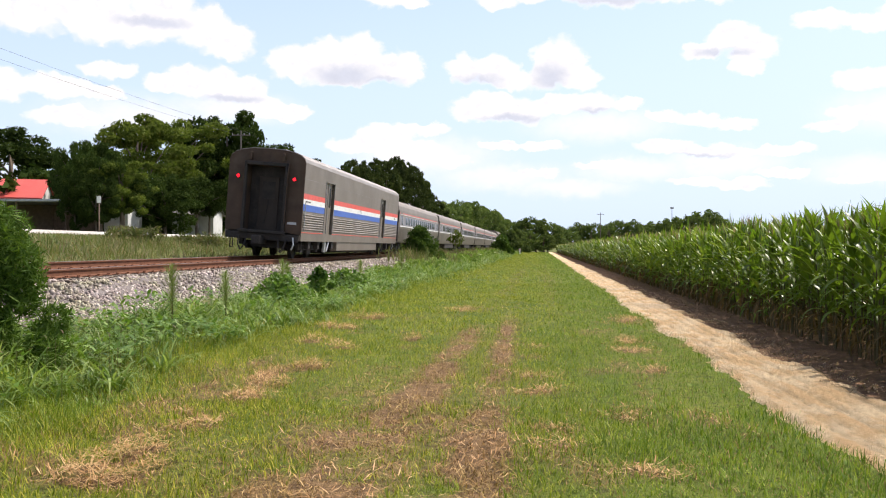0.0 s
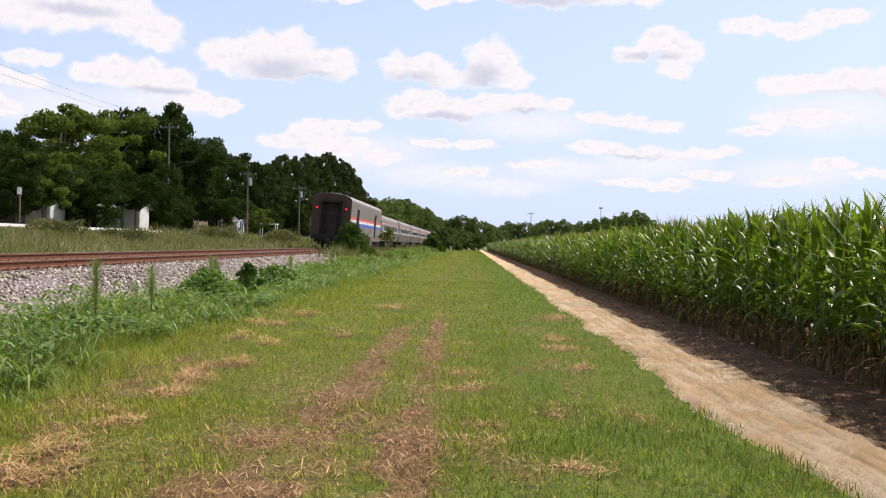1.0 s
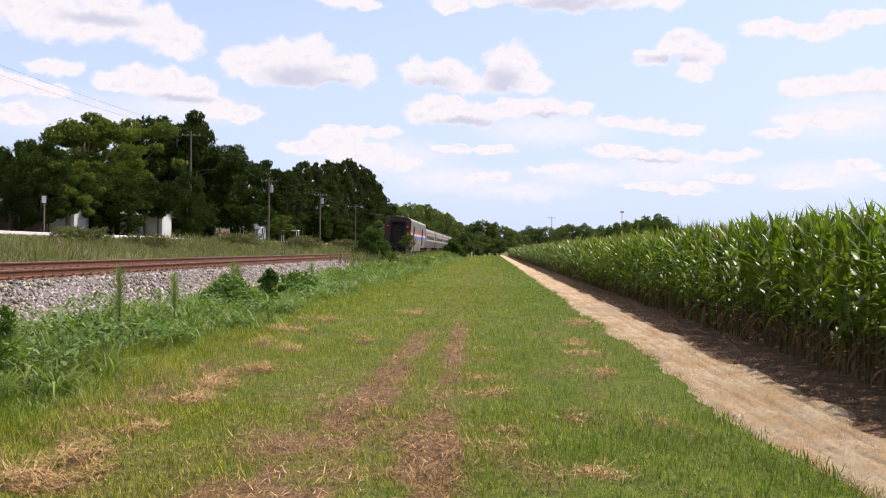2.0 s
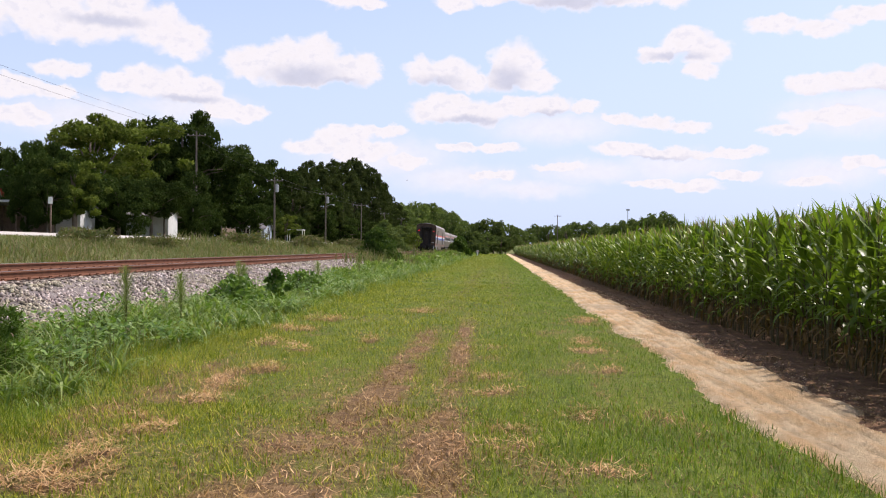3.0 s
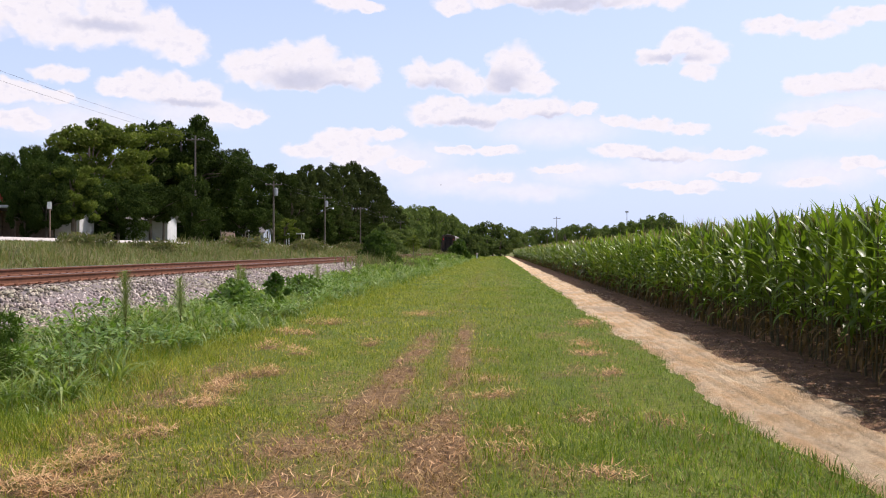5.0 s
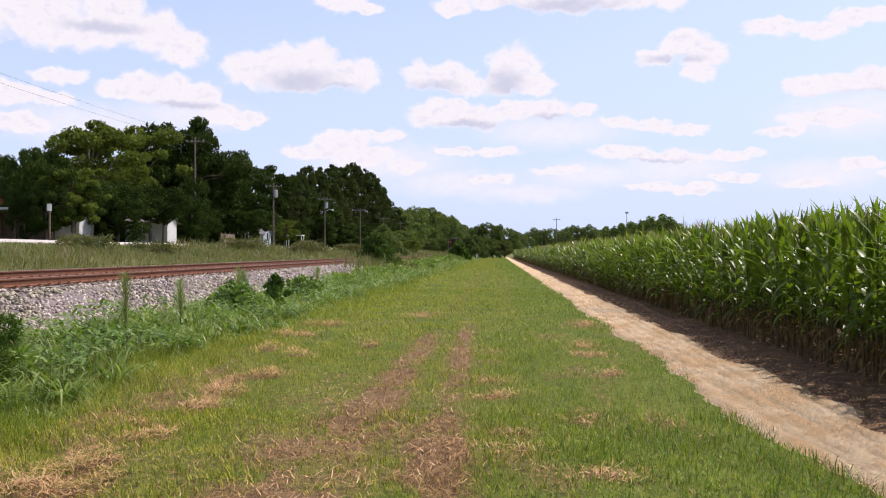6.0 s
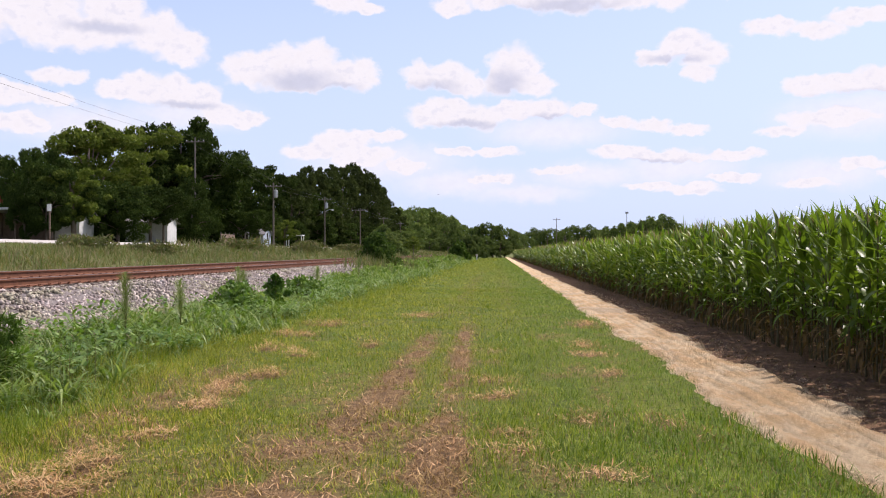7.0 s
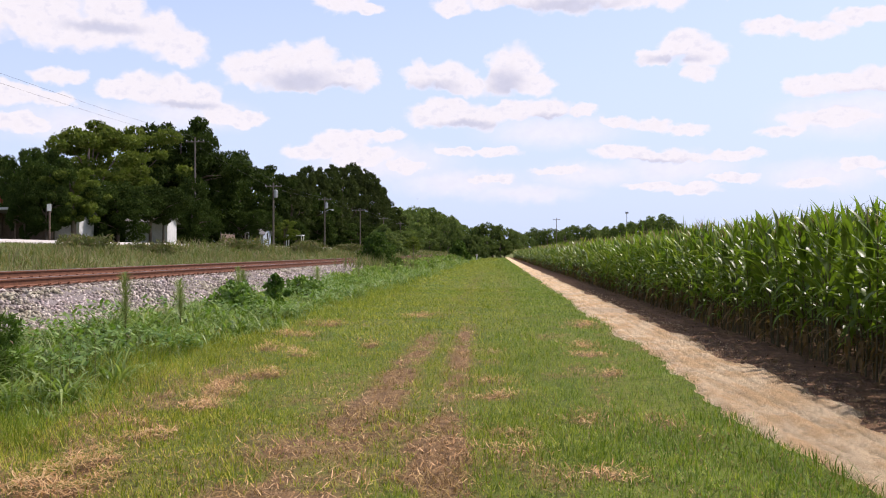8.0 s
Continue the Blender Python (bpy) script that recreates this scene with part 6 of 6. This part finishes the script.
carport = thing("carport", "open dark carport with flat grey roof", "carport", at=pose(-42.3, 76.0, 2.4))
part("roof", Geo().box(-4.5, -3.2, 2.55, 4.5, 3.2, 2.75, 0.03), GREYMETAL, carport)
for px in (-4.2, 0.0, 4.2):
    for py in (-2.9, 2.9):
        part("post", Geo().box(px - 0.06, py - 0.06, -0.2, px + 0.06, py + 0.06, 2.56), FENCEWOOD, carport)
part("back_wall", Geo().box(-4.4, 2.96, 0, 4.4, 3.06, 2.55), FENCEWOOD, carport)

porch = thing("porch_shelter", "small white open porch with slender posts", "porch", at=pose(-33.5, 156.0, 2.35))
part("roof", Geo().box(-1.4, -1.0, 2.0, 1.4, 1.0, 2.15, 0.02), POSTWHITE, porch)
for px in (-1.25, 1.25):
    for py in (-0.85, 0.85):
        part("post", Geo().box(px - 0.06, py - 0.06, -0.1, px + 0.06, py + 0.06, 2.02), POSTWHITE, porch)

fence = thing("board_fence", "weathered brown board fence by the lane", "fence", at=pose(-33.0, 112.0, 2.3, 0, 0, 90))
for k in range(14):
    part("board", Geo().box(k * 0.42, -0.02, 0.0, k * 0.42 + 0.40, 0.02, 1.5 + 0.03 * (k % 3)), FENCEWOOD, fence)
for k in range(4):
    part("post", Geo().box(k * 1.9, 0.02, -0.2, k * 1.9 + 0.1, 0.12, 1.75), POLE, fence)
for px, py in ((-31.5, 117.0), (-31.4, 129.0)):
    thing("fence_post", "pale weathered fence post standing alone", "post", Geo().tube([(px, py, 2.0), (px + 0.1, py, 4.0)], [0.09, 0.07], 8), POLE, group="lone posts")

sign = thing("road_sign", "small white sign on a roadside post", "sign", at=pose(-29.2, 60.5, 2.2))
part("post", Geo().box(-0.04, -0.04, -0.3, 0.04, 0.04, 2.6), FENCEWOOD, sign)
part("panel", Geo().box(-0.15, -0.07, 2.1, 0.15, -0.045, 2.55, 0.01), POSTWHITE, sign, "blank white panel")

marker = thing("marker_post", "short white painted marker post at the verge", "post", at=pose(-4.2, 196.0, 0))
part("stake", Geo().box(-0.12, -0.07, 0, 0.12, 0.07, 0.85, 0.02), POSTWHITE, marker)
part("plate", Geo().box(-0.22, -0.09, 0.85, 0.22, 0.09, 1.2, 0.02), POSTWHITE, marker, "white plate with reddish band")
part("band", Geo().box(-0.222, -0.095, 0.98, 0.222, -0.09, 1.08), RED, marker)


def bush(name, label, x, y, h, r, leaf_mat, rng, lobes, count, size, long=1.6, stems=6):
    """Several stems from one root and a lobed mass of leaves down to the ground."""
    z = float(land(x)) - 0.05
    b = thing(name, label, "bush", at=pose(x, y, z))
    cs, rs = [], []
    for k in range(lobes):
        u = (k + 0.5) / lobes
        rad = r * rng.uniform(0.20, 0.42) * (1 - 0.3 * u)
        a = 2.4 * k
        sp = (r - rad * 0.6) * rng.choice([0.45, 0.8, 1.0, 1.12]) * (1 - 0.8 * u ** 1.5)
        cs.append((sp * math.cos(a), sp * math.sin(a), rad * 0.6 + (h - rad * 1.4) * u))
        rs.append(rad)
    cs, rs = np.array(cs), np.array(rs)
    g = Geo()
    for k in range(stems):
        c = cs[-1 - (k * 3) % lobes]
        g.tube([(0.05 * math.cos(k), 0.05 * math.sin(k), -0.1), (c[0] * 0.4, c[1] * 0.4, c[2] * 0.5), tuple(c)], [0.03, 0.02, 0.006], 5)
    part("stems", g, BARK, b)
    part("foliage", np_mesh("foliage", *leafy(rng, cs, rs, count, size, 0.95, long), leaf_mat), None, b)
    return b


brng = np.random.default_rng(77)
bush("cedar_bush", "bushy dark green young cedar beside the track", -8.35, 66.0, 2.75, 1.6, CEDAR, brng, 44, 12000, 0.06, 3.4)
bush("cedar_bush", "rounded dark bush behind the railway track", -16.5, 138.0, 4.6, 3.2, FARLEAF, brng, 16, 3600, 0.22)
bush("cedar_bush", "broad dark green bush close to the track", -6.7, 168.0, 3.6, 2.3, CEDAR, brng, 20, 5200, 0.17)
bush("cedar_bush", "broad dark bush close to the track", -7.2, 232.0, 5.6, 3.2, FARLEAF, brng, 20, 4200, 0.28)
bush("cedar_bush", "tall leafy bush at the verge's far end", -5.6, 262.0, 6.4, 3.4, FARLEAF, brng, 18, 3600, 0.30)
bush("feathery_bush", "tall feathery green weed bush at the bank", -6.42, 10.3, 2.05, 0.95, CEDAR, brng, 34, 26000, 0.017, 8.0, 9)
bush("leafy_weed", "dark broad-leaved weed clump in tall grass", -5.5, 23.4, 1.05, 0.40, LEAF_DARK, brng, 16, 900, 0.10, 1.2)
bush("leafy_weed", "low leafy vine heap on the bank", -6.15, 22.2, 0.85, 0.75, WEEDLEAF, brng, 26, 1700, 0.075, 1.3)
bush("leafy_weed", "leafy weed clump at the ballast's foot", -6.2, 30.0, 0.8, 0.75, WEEDLEAF, brng, 18, 900, 0.09, 1.2)
for x, y, h, r in ((-6.6, 40, 0.9, 0.8), (-6.9, 52, 1.0, 0.9), (-6.8, 60, 1.1, 0.9), (-7.0, 76, 1.2, 1.1), (-7.0, 84, 1.0, 1.0), (-7.3, 97, 1.3, 1.2), (-7.0, 112, 1.4, 1.3), (-7.2, 126, 1.3, 1.4), (-7.0, 145, 1.6, 1.5)):
    bush("leafy_weed", "pale green weed clump along the track", x, y, h * 0.62, r * 1.2, WEED, brng, 14, 900, 0.035 + 0.0006 * y, 4.0)


for x, y, h, r in ((-21.0, 47, 0.8, 1.5), (-19.0, 52, 0.6, 1.6), (-21.5, 78, 0.9, 2.2), (-19.0, 92, 0.8, 1.9), (-21.0, 104, 1.2, 2.2), (-20.5, 132, 1.2, 2.4), (-18.0, 150, 1.1, 2.2), (-15.6, 108, 0.9, 1.6)):
    bush("roadside_shrub", "low scrubby shrub in rough roadside grass", x, y, h, r, SEDGE, brng, 16, 1500, 0.05 + 0.0005 * y, 4.0)


def plume_weed(x, y, h):
    """A tall single-stemmed weed with a fine feathery top."""
    w = thing("plume_weed", "slender pale green weed with a feathery top", "weed", at=pose(x, y, float(land(x))), group="plume weeds on the bank")
    part("stem", Geo().tube([(0, 0, -0.05), (0.02, 0, h * 0.5), (0.0, 0.02, h)], [0.008, 0.007, 0.003], 5), STALK, w)
    n = 480
    u = brng.uniform(0.22, 1.0, n)
    base = np.stack([np.zeros(n), np.zeros(n), u * h], -1)
    part("leaves", np_mesh("leaves", *ribbons(base, brng.uniform(0, 6.28, n), (0.05 + 0.34 * np.clip(np.sin(np.pi * np.clip((u - 0.18) / 0.84, 0, 1)), 0, 1)) * brng.uniform(0.4, 1.15, n), np.full(n, 0.0065), np.radians(brng.uniform(18, 60, n)), np.radians(brng.uniform(-15, 30, n)), 2), PLUME), None, w)


for x, y, h in ((-5.95, 14.9, 1.12), (-5.9, 17.4, 0.95), (-6.3, 22.8, 1.05), (-6.5, 24.0, 0.9), (-6.3, 33.0, 0.9), (-6.6, 45.0, 1.1), (-6.9, 58.0, 1.2)):
    plume_weed(x, y, h)

sapling = thing("sapling", "thin young tree with sparse leaves by the track", "tree", at=pose(-8.1, 91.0, 0.45))
part("trunk", Geo().tube([(0, 0, -0.1), (0.05, 0, 1.2), (0, 0, 2.6)], [0.05, 0.04, 0.01], 6), BARK, sapling)
part("crown", np_mesh("crown", *leafy(brng, np.array([(0, 0, 2.3), (0.35, 0, 1.9), (-0.4, 0.1, 1.8), (0.1, 0.3, 1.4)]), np.array([0.5, 0.5, 0.45, 0.4]), 420, 0.13), PECAN), None, sapling)

# foxtail seed heads at the weeds' edge
n = 46
fx, fy = brng.uniform(-5.4, -4.6, n), brng.uniform(7.2, 13, n)
stuff("foxtail_heads", *ribbons(np.stack([fx, fy, land(fx) + brng.uniform(0.35, 0.62, n)], -1), brng.uniform(0, 6.28, n), brng.uniform(0.07, 0.11, n), np.full(n, 0.017), np.radians(brng.uniform(20, 60, n)), np.radians(brng.uniform(50, 100, n)), 4), SEDGE, "nodding pale foxtail seed heads", "grass")
stuff("foxtail_stems", *rods(np.stack([fx, fy, land(fx)], -1), np.stack([fx, fy, land(fx) + 0.5], -1), np.full(n, 0.0025), 4), SEDGE, "thin foxtail grass stems", "grass")


def make_bird():
    """A small dark bird on the wing, far over the track."""
    b = thing("bird", "small dark bird flying above the far woods", "bird")
    part("body", Geo().tube([(0, -0.11, 0), (0, -0.06, 0.01), (0, 0.03, 0.015), (0, 0.09, 0.02), (0, 0.12, 0.02)], [0.008, 0.03, 0.038, 0.025, 0.006], 8), BIRD, b, smooth=True)
    for s in (-1, 1):
        part("wing", Geo().loft([[(s * x, y + d, z + 0.006), (s * x, y - d, z), (s * x, y - d, z - 0.004), (s * x, y + d, z - 0.004)] for x, y, z, d in ((0.02, 0.02, 0.02, 0.05), (0.12, 0.01, 0.06, 0.045), (0.21, -0.03, 0.09, 0.012))], True), BIRD, b)
    b.scale = (0.55, 0.55, 0.55)
    part("tail", Geo().box(-0.02, -0.19, 0.0, 0.02, -0.10, 0.008), BIRD, b)
    return b


the_bird = make_bird()

motions()
